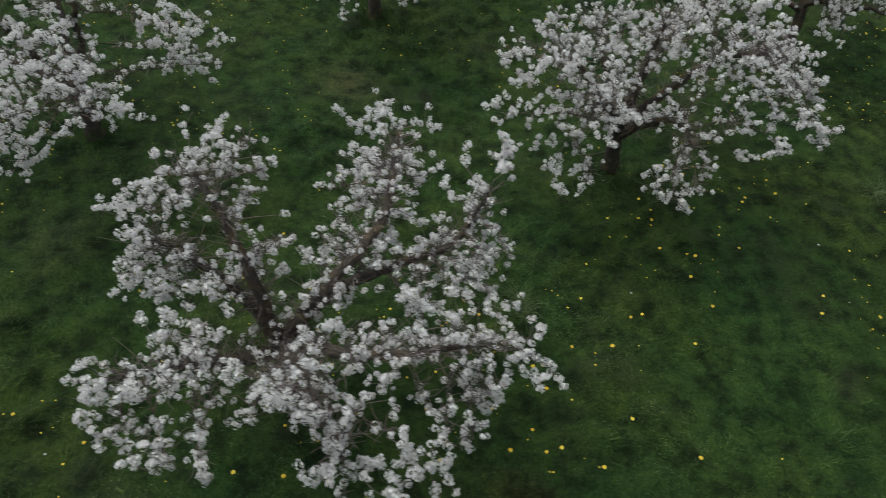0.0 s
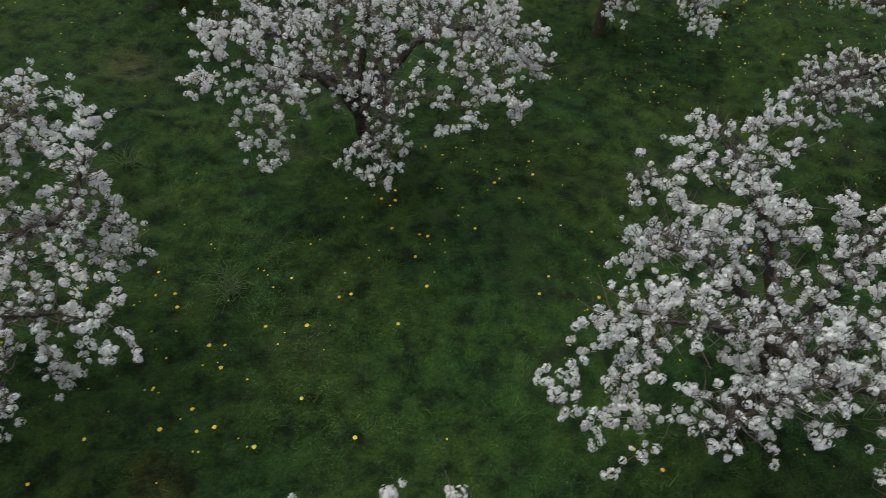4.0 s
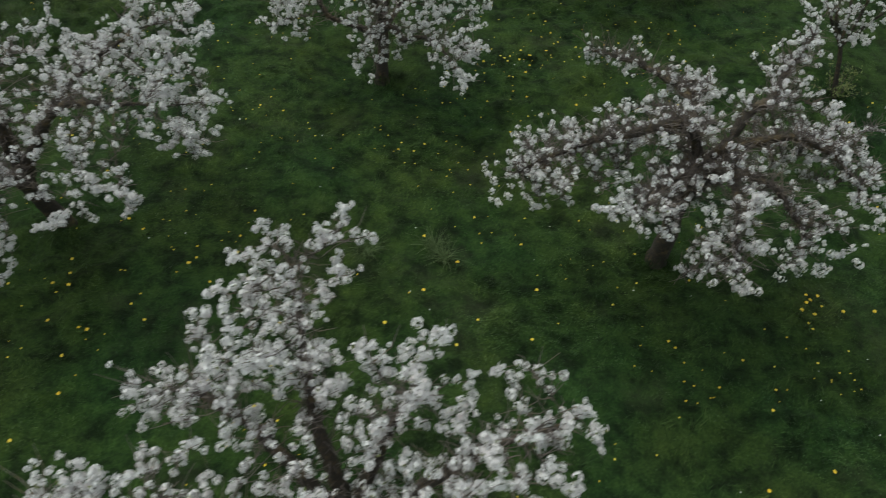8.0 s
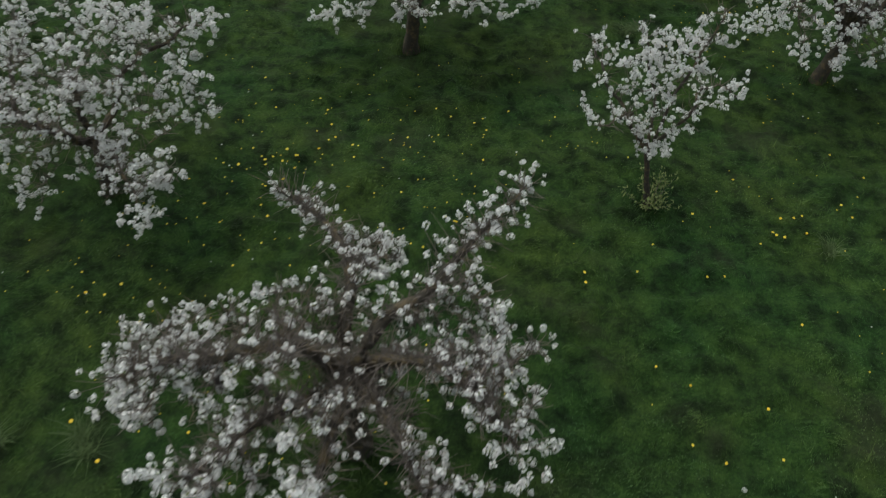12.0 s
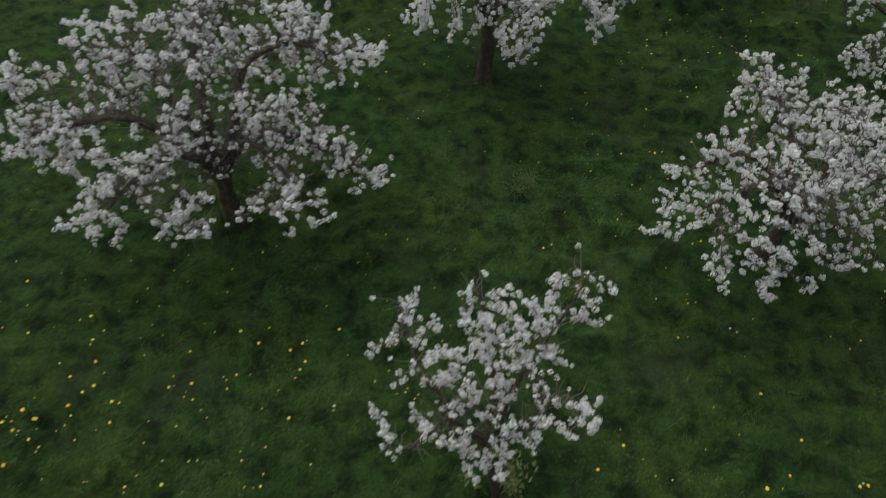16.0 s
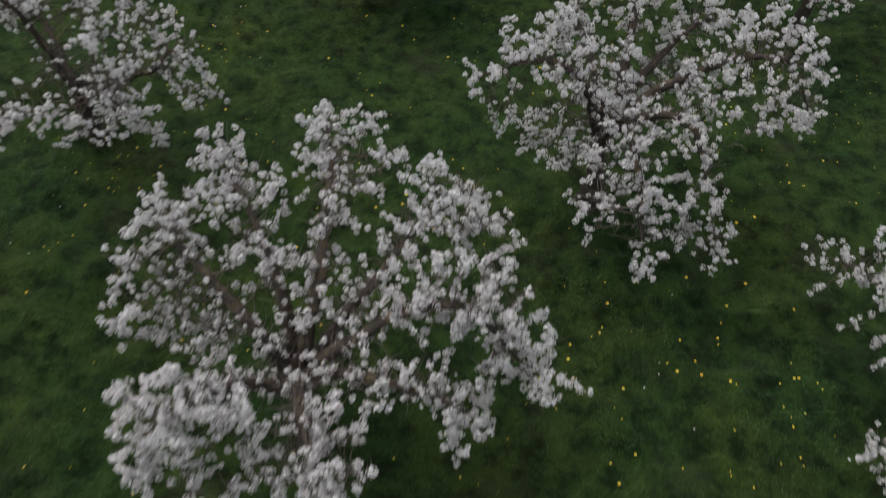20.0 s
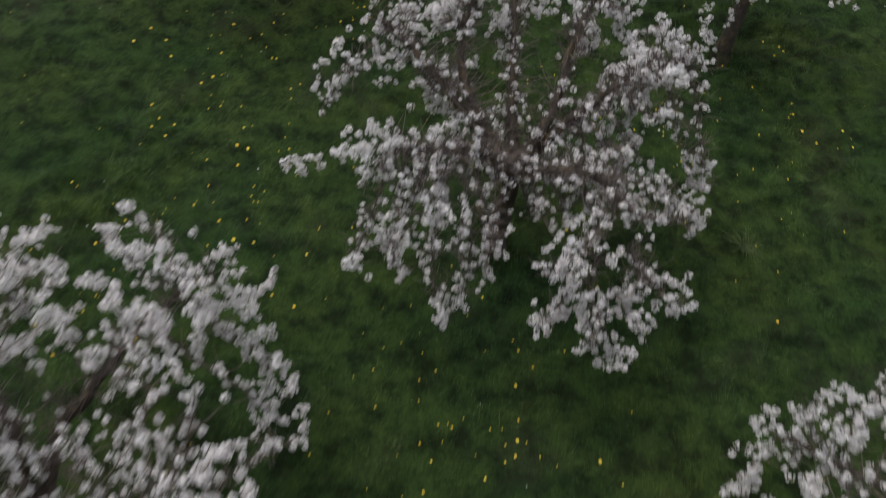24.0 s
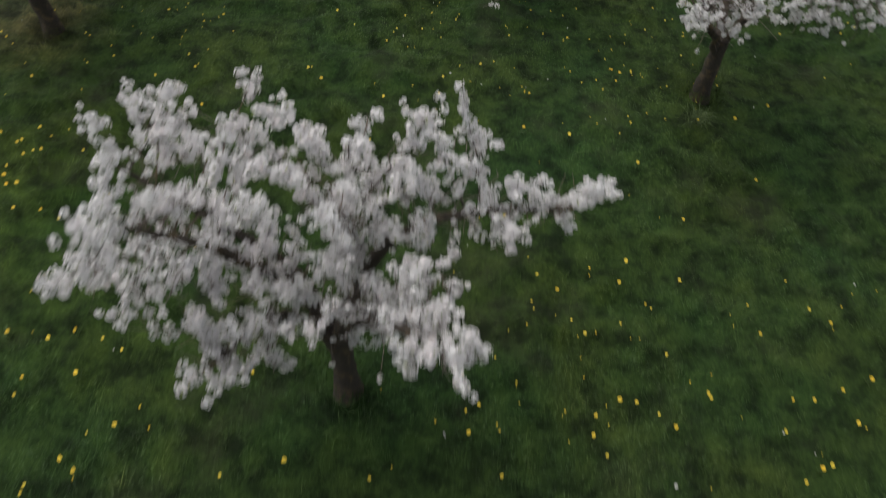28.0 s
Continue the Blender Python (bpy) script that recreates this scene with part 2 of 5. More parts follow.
def meadow_points(rng, count):
    x, y = rng.uniform(-11.5, 30.5, count * 2), rng.uniform(1, 61, count * 2)
    keep = in_view(x + rng.normal(0, 0.9, len(x)), y + rng.normal(0, 0.9, len(x)))
    return x[keep][:count], y[keep][:count]


def build_grass():
    rng = np.random.default_rng(11)
    tx, ty = meadow_points(rng, 120000)
    thick = 0.35 + 5.0 * (ground_z(tx, ty) - ground_z(tx, ty - 0.16)) + 0.35 * value_noise(tx / 0.4, ty / 0.33, 21) + 0.45 * value_noise(tx / 2.2, ty / 2.2, 22)
    keep = rng.random(len(tx)) < np.clip(0.15 + 0.7 * thick, 0.05, 1)
    tx, ty, thick = tx[keep], ty[keep], thick[keep]
    for _, _, foot, *_ in ORCHARD:
        thick += 1.1 * np.exp(-((tx - foot[0]) ** 2 + (ty - foot[1]) ** 2) / 0.22)
    per = 8
    n = len(tx) * per
    cx, cy = np.repeat(tx, per) + rng.normal(0, 0.05, n), np.repeat(ty, per) + rng.normal(0, 0.05, n)
    tall = np.repeat(np.clip(0.4 + 0.8 * thick, 0.3, 2.0), per) * rng.uniform(0.045, 0.135, n)
    a = np.repeat(9.0 * value_noise(tx / 0.8, ty / 0.8, 23) + rng.normal(0, 0.5, len(tx)), per) + rng.normal(0, 0.6, n)
    big = rng.random(n) < 0.03
    tall = np.where(big, tall * 1.3 + 0.03, tall)
    lean = rng.uniform(0.4, 1.5, n) * tall
    w = np.where(big, rng.uniform(0.004, 0.007, n), rng.uniform(0.003, 0.0055, n))
    z = ground_z(cx, cy) - 0.005
    ca, sa = np.cos(a), np.sin(a)
    v = np.empty((n, 3, 3))
    v[:, 0] = np.stack([cx - sa * w, cy + ca * w, z], -1)
    v[:, 1] = np.stack([cx + sa * w, cy - ca * w, z], -1)
    v[:, 2] = np.stack([cx + ca * lean, cy + sa * lean, z + tall], -1)
    f = np.arange(n)[:, None] * 3 + [[0, 1, 2]]
    ob = new("meadow_grass", mesh_from("meadow_grass", v.reshape(-1, 3), [f], [GRASS]))
    return tagged(ob, "uneven tufts of dark green meadow grass", "grass", kind="stuff")


def build_weeds():
    rng = np.random.default_rng(12)
    x, y = meadow_points(rng, 760000)
    patch = value_noise(x / 1.6, y / 1.6, 41) + 0.6 * value_noise(x / 0.45, y / 0.4, 42) + 0.5 * value_noise(x / 0.16, y / 0.15, 43)
    keep = rng.random(len(x)) < np.clip(0.12 + 1.1 * patch, 0.03, 1)
    x, y = x[keep], y[keep]
    n = len(x)
    a, size = rng.uniform(0, 2 * np.pi, n), rng.uniform(0.007, 0.018, n)
    ca, sa = np.cos(a), np.sin(a)
    z = ground_z(x, y) + rng.uniform(0.02, 0.09, n)
    rise = rng.uniform(-0.3, 0.7, n)
    v = np.empty((n, 3, 3))
    for i, (u, s) in enumerate(((0, 0), (1.3, 0.55), (1.7, -0.5))):
        v[:, i] = np.stack([x + size * (ca * u - sa * s), y + size * (sa * u + ca * s), z + size * rise * u], -1)
    f = np.arange(n)[:, None] * 3 + [[0, 1, 2]]
    ob = new("meadow_herbs", mesh_from("meadow_herbs", v.reshape(-1, 3), [f], [WEED]))
    return tagged(ob, "low leafy green herbs among the grass", "herbs", kind="stuff")


# ---- blossom clusters ----
def floret(rng, size):
    """Four broad cupped petals round a centre: vertices and triangles."""
    v = [[0, 0, 0]]
    f = []
    turn = rng.uniform(0, 6.28)
    for k in range(4):
        a = turn + k * np.pi / 2
        b = len(v)
        lift = rng.uniform(0.05, 0.40)
        for w in (0.70, -0.70):
            v.append([size * np.cos(a + w), size * np.sin(a + w), size * lift])
        f.append([0, b + 1, b])
    return np.array(v), np.array(f)


def cluster_shape(seed, florets):
    """A tuft of small florets over a dome, about one unit in radius, and a young leaf below."""
    rng = np.random.default_rng(seed)
    pieces = []
    stretch = rng.uniform(0.70, 1.15, 3) * (1, 1, 0.85)
    aside = rng.normal(0, 0.22, 3)
    for k in range(florets):
        z = 1 - 1.68 * (k + 0.5) / florets
        a = k * 2.399 + rng.uniform(-0.4, 0.4)
        r = math.sqrt(max(0, 1 - z * z))
        way = np.array([r * np.cos(a), r * np.sin(a), z])
        v, f = floret(rng, rng.uniform(0.40, 0.64))
        turn = np.array(Vector(way + rng.normal(0, 0.20, 3)).to_track_quat("Z", "Y").to_matrix())
        pieces.append((v @ turn.T + way * stretch * rng.uniform(0.50, 1.05) + aside * rng.uniform(-0.4, 1.0), f))
    v, f = joined(pieces)
    a = rng.uniform(0, 6.28)
    c, s = np.cos(a), np.sin(a)
    b = len(v)
    lv = [[c * u - s * w, s * u + c * w, h] for u, w, h in ((0.1, 0, -0.5), (0.7, 0.26, -0.25), (1.2, 0, -0.2), (0.7, -0.26, -0.25))]
    lf = [[b, b + 1, b + 2], [b, b + 2, b + 3]]
    mats = np.concatenate([np.zeros(len(f), np.int32), np.ones(len(lf), np.int32)])
    return np.concatenate([v, lv]), np.concatenate([f, lf]), mats


CLUSTERS = [cluster_shape(s, 11) for s in range(8)]
CLUSTER_MESHES = [mesh_from("flower_head", v, [f], [PETAL, LEAFBUD], m) for v, f, m in CLUSTERS]


def turns(rng, n, tilt):
    """Random turns, most of them nearly upright."""
    a, b, c = rng.uniform(0, 2 * np.pi, n), rng.normal(0, tilt, n), rng.normal(0, tilt, n)
    ca, sa, cb, sb, cc, sc = np.cos(a), np.sin(a), np.cos(b), np.sin(b), np.cos(c), np.sin(c)
    z, o = np.zeros(n), np.ones(n)
    rz = np.stack([ca, -sa, z, sa, ca, z, z, z, o], -1).reshape(n, 3, 3)
    rx = np.stack([o, z, z, z, cb, -sb, z, sb, cb], -1).reshape(n, 3, 3)
    ry = np.stack([cc, z, sc, z, o, z, -sc, z, cc], -1).reshape(n, 3, 3)
    return rx @ ry @ rz


def blossom_mesh(rng, centres, sizes):
    n = len(centres)
    which = rng.integers(0, len(CLUSTERS), n)
    turn = turns(rng, n, 0.4)
    vs, fs, ms, base = [], [], [], 0
    for k, (v, f, m) in enumerate(CLUSTERS):
        pick = np.nonzero(which == k)[0]
        if not len(pick):
            continue
        w = np.einsum("nij,vj->nvi", turn[pick], v) * sizes[pick, None, None] + centres[pick, None]
        vs.append(w.reshape(-1, 3))
        fs.append((f[None] + (np.arange(len(pick)) * len(v))[:, None, None]).reshape(-1, 3) + base)
        ms.append(np.tile(m, len(pick)))
        base += len(pick) * len(v)
    return mesh_from("blossom", np.concatenate(vs), [np.concatenate(fs)], [PETAL, LEAFBUD], np.concatenate(ms))


# ---- fruit trees ----
def bend(rng, a, mid, b, n, wob):
    """A bent line from a to b that leans towards mid."""
    s = np.linspace(0, 1, n)[:, None]
    p = a * (1 - s) ** 2 + 2 * mid * s * (1 - s) + b * s ** 2
    off = np.cumsum(rng.normal(0, wob, (n, 3)), axis=0)
    return p + (off - off[-1] * s) * np.sin(np.pi * s) ** 0.5


def grouped(rng, points, count):
    """Sorts points into groups that lie together."""
    hubs = points[np.linspace(0, len(points) - 1, count).astype(int)].copy()
    for _ in range(12):
        own = np.argmin(np.linalg.norm(points[:, None] - hubs[None], axis=2), axis=1)
        for k in range(count):
            if (own == k).any():
                hubs[k] = points[own == k].mean(0)
    return own


def bare_twigs(rng, line, count, spread, twigs, centres, sizes):
    """Short upright and crossing twigs along a limb, a few with a flower at the tip."""
    for _ in range(count):
        k = rng.integers(1, len(line))
        p = line[k - 1] + (line[k] - line[k - 1]) * rng.random()
        q = p + rng.normal(0, spread, 3) * (1, 1, 0.7) + [0, 0, 0.10]
        twigs.append(tube(np.array([p, (p + q) / 2 + rng.normal(0, 0.03, 3), q]), [0.007, 0.005, 0.0025], 3))
        if rng.random() < 0.2:
            centres.append(q[None] + rng.normal(0, 0.02, (1, 3)))
            sizes.append(rng.uniform(0.030, 0.046, 1))


def resampled(points, step):
    """The same line with even steps, its corners rounded."""
    p = np.asarray(points, float)
    if len(p) > 2:
        for _ in range(2):
            cut = np.empty((2 * len(p) - 2, 3))
            cut[0::2], cut[1::2] = p[:-1] * 0.75 + p[1:] * 0.25, p[:-1] * 0.25 + p[1:] * 0.75
            p = np.concatenate([p[:1], cut[1:-1], p[-1:]])
    d = np.concatenate([[0], np.cumsum(np.linalg.norm(np.diff(p, axis=0), axis=1))])
    s = np.linspace(0, d[-1], max(3, int(round(d[-1] / step)) + 1))
    return np.stack([np.interp(s, d, p[:, k]) for k in range(3)], -1)


class Wood:
    """The skeleton of a tree: places, parents, and the limb that each place belongs to."""

    def __init__(self, goals):
        self.pos, self.parent, self.limb, self.main = [], [], [], []
        self.goals = goals
        self.near, self.which = np.full(len(goals), np.inf), np.zeros(len(goals), int)

    def add(self, places, parents, limb, main, draws=True):
        first = len(self.pos)
        self.pos += list(places)
        self.parent += list(parents)
        self.limb += list(limb)
        self.main += [main] * len(places)
        if draws and len(places) and len(self.goals):
            gap = np.linalg.norm(self.goals[:, None] - np.asarray(places)[None], axis=2)
            own = np.argmin(gap, axis=1)
            best = gap[np.arange(len(own)), own]
            nearer = best < self.near - 1e-4
            self.near[nearer], self.which[nearer] = best[nearer], first + own[nearer]
        return first

    def grow(self, rng, step, kill, arch):
        """Tips step towards the goals that are nearest to them, until each goal is reached."""
        live = self.near > kill
        born = np.zeros(40000, int)
        for _ in range(160):
            pick = np.nonzero(live)[0]
            if not len(pick):
                break
            tips, slot = np.unique(self.which[pick], return_inverse=True)
            at = np.asarray([self.pos[t] for t in tips])
            way = self.goals[pick] - at[slot]
            far = np.linalg.norm(way, axis=1, keepdims=True)
            pull, reach = np.zeros((len(tips), 3)), np.zeros(len(tips))
            np.add.at(pull, slot, way / far)
            np.maximum.at(reach, slot, far[:, 0])
            pull /= np.linalg.norm(pull, axis=1, keepdims=True) + 1e-6
            pull += rng.normal(0, 0.16, pull.shape)
            pull[:, 2] += arch * np.clip(reach - 0.5, -0.25, 1)
            pull /= np.linalg.norm(pull, axis=1, keepdims=True)
            stuck = born[tips] >= 3
            live[pick[stuck[slot]]] = False
            born[tips] += 1
            go = ~stuck
            if go.any():
                self.add(at[go] + pull[go] * step, tips[go], [self.limb[t] for t in tips[go]], False)
            live &= self.near > kill


def fruit_tree(label, base, fork, girth, lobes, seed, limbs=(), bloom=1.0, whips=0.10, single=0, suckers=False, core=0.5, twiggy=1.0):
    """base: x, y of the foot. fork: the place where the trunk parts. lobes: (x, y, z, radius) of the masses of flower, as places in the meadow.
    limbs: the courses of the main limbs, where they show; bloom: how full the flower is; whips: the share of shoots with a long flowering end; single: clusters that are parts of their own;
    core: the share of flower left in the middle of the crown; twiggy: how much fine bare wood shows there."""
    rng = np.random.default_rng(seed)
    foot = np.array([base[0], base[1], float(ground_z(*base))])
    root = new("fruit_tree")
    root.location = foot
    tagged(root, label, "tree", group="orchard trees")
    fork = np.array(fork, float) - foot
    stem = bend(rng, np.array([0, 0, -0.15]), fork * (0.3, 0.3, 0.5), fork, 10, 0.012 * fork[2])
    s = np.linspace(0, 1, 10)
    rad = girth * (0.92 - 0.22 * s + 0.6 * np.exp(-s * 8))
    v, f = tube(stem, rad, 14)
    v += rng.normal(0, girth * 0.06, v.shape)
    part("trunk", mesh_from("trunk", v, [f], [BARK], smooth=True), root, "gnarled dark brown trunk with ochre lichen")
    ends = np.array([l[:3] for l in lobes]) - foot
    wide = np.array([l[3] for l in lobes])
    # where the shoots end: spread through every mass of flower
    goals = []
    for tip, lr in zip(ends, wide):
        n = int(np.clip(150 * lr ** 1.5, 6, 70))
        d = rng.normal(0, 1, (n, 3))
        d *= rng.random((n, 1)) ** 0.4 / np.linalg.norm(d, axis=1, keepdims=True)
        spread = tip + d * lr * (1.08, 1.08, 0.9)
        gap = np.linalg.norm(ends - tip, axis=1)
        near = np.nonzero((gap > 0.01) & (gap < 0.95))[0]
        if len(near):
            astray = rng.random(n) < 0.30
            spread[astray] += (ends[rng.choice(near, n)] - tip)[astray] * rng.uniform(0.2, 0.6, (n, 1))[astray]
        goals.append(spread)
    goals = np.concatenate(goals)
    goals = goals[goals[:, 2] > 0.25]
    wood = Wood(goals)
    lines = [np.concatenate([stem[-3:-1], np.asarray(l, float) - foot]) for l in limbs]
    if not lines:
        own = grouped(rng, ends, max(2, min(5, len(ends) // 5)))
        for g in np.unique(own):
            mine = np.nonzero(own == g)[0]
            hub = ends[mine].mean(0)
            tip = ends[mine[np.argmax(np.linalg.norm(ends[mine] - fork, axis=1))]]
            lines.append(bend(rng, stem[rng.integers(7, 10)], fork + (hub - fork) * 0.9 + [0, 0, 0.25], tip, 14, 0.06))
    thick = {}
    spans = []
    for k, line in enumerate(lines):
        line = resampled(line, 0.11)
        line[2:] += np.cumsum(rng.normal(0, 0.010, line[2:].shape), axis=0)
        n = len(line)
        first = len(wood.pos)
        wood.add(line[:3], [-1, first, first + 1], [k] * 3, True, draws=False)
        wood.add(line[3:], range(first + 2, first + n - 1), [k] * (n - 3), True)
        spans.append((first, n))
        for i, q in enumerate(np.linspace(0, 1, n)):
            thick[first + i] = girth * (0.56 if limbs else 0.40) * (1 - q) ** 0.9 + 0.012
    wood.grow(rng, 0.10, 0.14, 0.22)
    pos, parent = np.asarray(wood.pos), np.asarray(wood.parent)
    n = len(pos)
    main = np.asarray(wood.main)
    sprout = [[] for _ in range(n)]
    for i, p in enumerate(parent):
        if p >= 0:
            sprout[p].append(i)
    weight, tail = np.zeros(n), np.zeros(n)
    for i in range(n - 1, -1, -1):
        weight[i] = max(weight[i], 0.0032 ** 2.3)
        p = parent[i]
        if p >= 0:
            weight[p] += weight[i]
            tail[p] = max(tail[p], tail[i] + 0.1)
    girths = weight ** (1 / 2.3)
    for i, t in thick.items():
        girths[i] = max(t, 0.7 * girths[i])
    heir = np.full(n, -1)
    for i, kids in enumerate(sprout):
        if kids:
            heir[i] = max(kids, key=lambda c: (main[c] and main[i], tail[c] + 0.001 * c / n))
    free = np.nonzero(~main & (heir >= 0))[0]
    for _ in range(2):
        pos[free] = 0.5 * pos[free] + 0.25 * (pos[parent[free]] + pos[heir[free]])
    # limbs and the longest branches are parts of their own, the rest is brushwood
    limb_parts = []
    for first, m in spans:
        v, f = tube(pos[first:first + m], girths[first:first + m], 9)
        v += rng.normal(0, girth * 0.03, v.shape)
        limb_parts.append(part("limb", mesh_from("limb", v, [f], [BARK], smooth=True), root, "brown lichened limb"))
    runs = []
    for i in range(n):
        if not main[i] and parent[i] >= 0 and heir[parent[i]] != i:
            run = [parent[i], i]
            while heir[run[-1]] >= 0:
                run.append(heir[run[-1]])
            runs.append(run)
    runs.sort(key=len, reverse=True)
    twigs = []
    for k, run in enumerate(runs):
        r = girths[run].copy()
        r[0] = min(r[0], r[1] * 1.15)
        if k < 34:
            v, f = tube(pos[run], r * 1.1, 6)
            part("branch", mesh_from("branch", v, [f], [BARK], smooth=True), limb_parts[wood.limb[run[1]]])
        else:
            twigs.append(tube(pos[run], r, 3))
    # flower: rows of clusters on the last stretch of every shoot, and on long whips at the outside
    ring = np.linalg.norm(pos[:, :2] - ends[:, :2].mean(0), axis=1)
    centres, sizes = [], []
    young = np.nonzero((tail < 0.42) & ~main)[0]
    count = rng.poisson(1.45 * bloom * np.where(tail[young] < 0.12, 1.35, 1.0))
    count = np.maximum(count, (tail[young] < 0.01).astype(int))
    p = np.repeat(pos[young], count, axis=0)
    back = np.repeat(pos[parent[young]], count, axis=0)
    spur = rng.normal(0, 1, p.shape)
    spur *= rng.uniform(0.015, 0.100, (len(p), 1)) / np.linalg.norm(spur, axis=1, keepdims=True)
    centres.append(p + (back - p) * rng.random((len(p), 1)) + spur + [0, 0, 0.018])
    sizes.append(rng.uniform(0.034, 0.051, len(p)))
    # thin flower along the older wood of long branches
    older = np.nonzero((tail >= 0.42) & (tail < 1.3) & ~main)[0]
    older = older[rng.random(len(older)) < 0.30 * bloom]
    centres.append(pos[older] + rng.normal(0, 0.03, (len(older), 3)) + [0, 0, 0.03])
    sizes.append(rng.uniform(0.035, 0.050, len(older)))
    tips = np.nonzero((tail < 0.01) & ~main & (ring > np.percentile(ring, 55)))[0]
    for i in tips[rng.random(len(tips)) < whips]:
        way = pos[i] - pos[parent[i]]
        way = way / np.linalg.norm(way) + rng.normal(0, 0.3, 3) + [0, 0, 0.3 + 2.5 * (whips > 0.2)]
        far = rng.uniform(0.14, 0.34)
        end = pos[i] + way / np.linalg.norm(way) * far
        line = bend(rng, pos[i], (pos[i] + end) / 2 + [0, 0, -0.1 * far], end, 5, 0.01)
        twigs.append(tube(line, np.linspace(0.005, 0.0025, 5), 3))
        m = int(far / 0.055)
        q = np.clip((np.arange(m) + rng.random(m) * 0.6) / m, 0, 1) * 3.99
        j = q.astype(int)
        centres.append(line[j] + (line[j + 1] - line[j]) * (q - j)[:, None] + rng.normal(0, 0.012, (m, 3)))
        sizes.append(rng.uniform(0.038, 0.052, m))
    for first, m in spans:
        line = pos[first:first + m]
        bare_twigs(rng, line[3:], int(120 * twiggy), 0.17, twigs, centres, sizes)
    for run in runs[:60]:
        if len(run) > 4:
            bare_twigs(rng, pos[run[:-2]], int(1.6 * len(run) * twiggy), 0.11, twigs, centres, sizes)
    v, f = joined(twigs)
    part("brushwood", mesh_from("brushwood", v, [f], [TWIG]), root, "thin grey-brown twigs", kind="stuff")
    centres, sizes = np.concatenate(centres), np.concatenate(sizes)
    sizes = sizes * np.where(rng.random(len(sizes)) < 0.2, 0.72, 1.0) * (0.82 if suckers else 1.0)
    middle = ends[:, :2].mean(0)
    reach = np.percentile(np.linalg.norm(ends[:, :2] - middle, axis=1), 70)
    out = np.clip((np.linalg.norm(centres[:, :2] - middle, axis=1) / reach - 0.25) / 0.55, 0, 1)
    keep = (centres[:, 2] > 0.18) & (rng.random(len(centres)) < core + (1 - core) * out)
    centres, sizes = centres[keep], sizes[keep]
    # each cluster has its own room
    room = 0.080 if bloom < 1.05 else 0.075 if bloom < 1.5 else 0.068
    mixed = rng.permutation(len(centres))
    _, first = np.unique(np.round(centres[mixed] / room).astype(int), axis=0, return_index=True)
    centres, sizes = centres[mixed[first]], sizes[mixed[first]]
    order = np.argsort(-np.linalg.norm((centres - centres.mean(0)) * (1, 1, 1.4), axis=1))
    apart, rest = order[:single], order[single:]
    part("blossom", blossom_mesh(rng, centres[rest], sizes[rest]), root, "dense white blossom", kind="stuff")
    for k in apart:
        ob = part("flower_head", CLUSTER_MESHES[rng.integers(0, len(CLUSTERS))], root)
        ob.location, ob.scale = centres[k], (sizes[k],) * 3
        ob.rotation_euler = (rng.normal(0, 0.5), rng.normal(0, 0.5), rng.uniform(0, 6.28))
    if suckers:
        for _ in range(20):
            a, tall, out = rng.uniform(0, 6.28), rng.uniform(0.2, 0.6), rng.uniform(0.15, 0.5)
            end = np.array([math.cos(a) * out, math.sin(a) * out, tall])
            line = bend(rng, np.array([0, 0, 0.0]), end * (0.7, 0.7, 0.4), end, 5, 0.01)
            v, f = tube(line, np.linspace(0.006, 0.002, 5), 4)
            leaves = []
            for _ in range(20):
                p = line[rng.integers(2, 5)] + rng.normal(0, 0.04, 3)
                d, e = rng.normal(0, 1, 3) * (1, 1, 0.5), rng.normal(0, 1, 3) * (1, 1, 0.5)
                d, e = d / np.linalg.norm(d) * 0.036, e / np.linalg.norm(e) * 0.018
                leaves.append((np.array([p, p + d + e, p + 2 * d, p + d - e]), np.array([[0, 1, 2, 3]])))
            lv, lf = joined(leaves)
            part("sucker", mesh_from("sucker", np.concatenate([v, lv]), [f, lf + len(v)], [TWIG, LEAFBUD],
                                     np.concatenate([np.zeros(len(f)), np.ones(len(lf))])), root, "yellow-green leafy sucker shoot")
    return root


def auto_lobes(base, radius, top, low, seed, count=12):
    """A spreading crown where the limbs' ends are not told apart."""
    rng = np.random.default_rng(seed)
    out = []
    for k in range(count):
        a = k * 2.399 + rng.uniform(-0.3, 0.3)
        q = math.sqrt((k + 0.5) / count)
        z = low + (top - low) * (1 - q ** 1.6) + rng.uniform(-0.25, 0.25)
        out.append((base[0] + radius * q * math.cos(a), base[1] + radius * q * math.sin(a), z, rng.uniform(0.6, 0.85)))
    return out


build_ground()
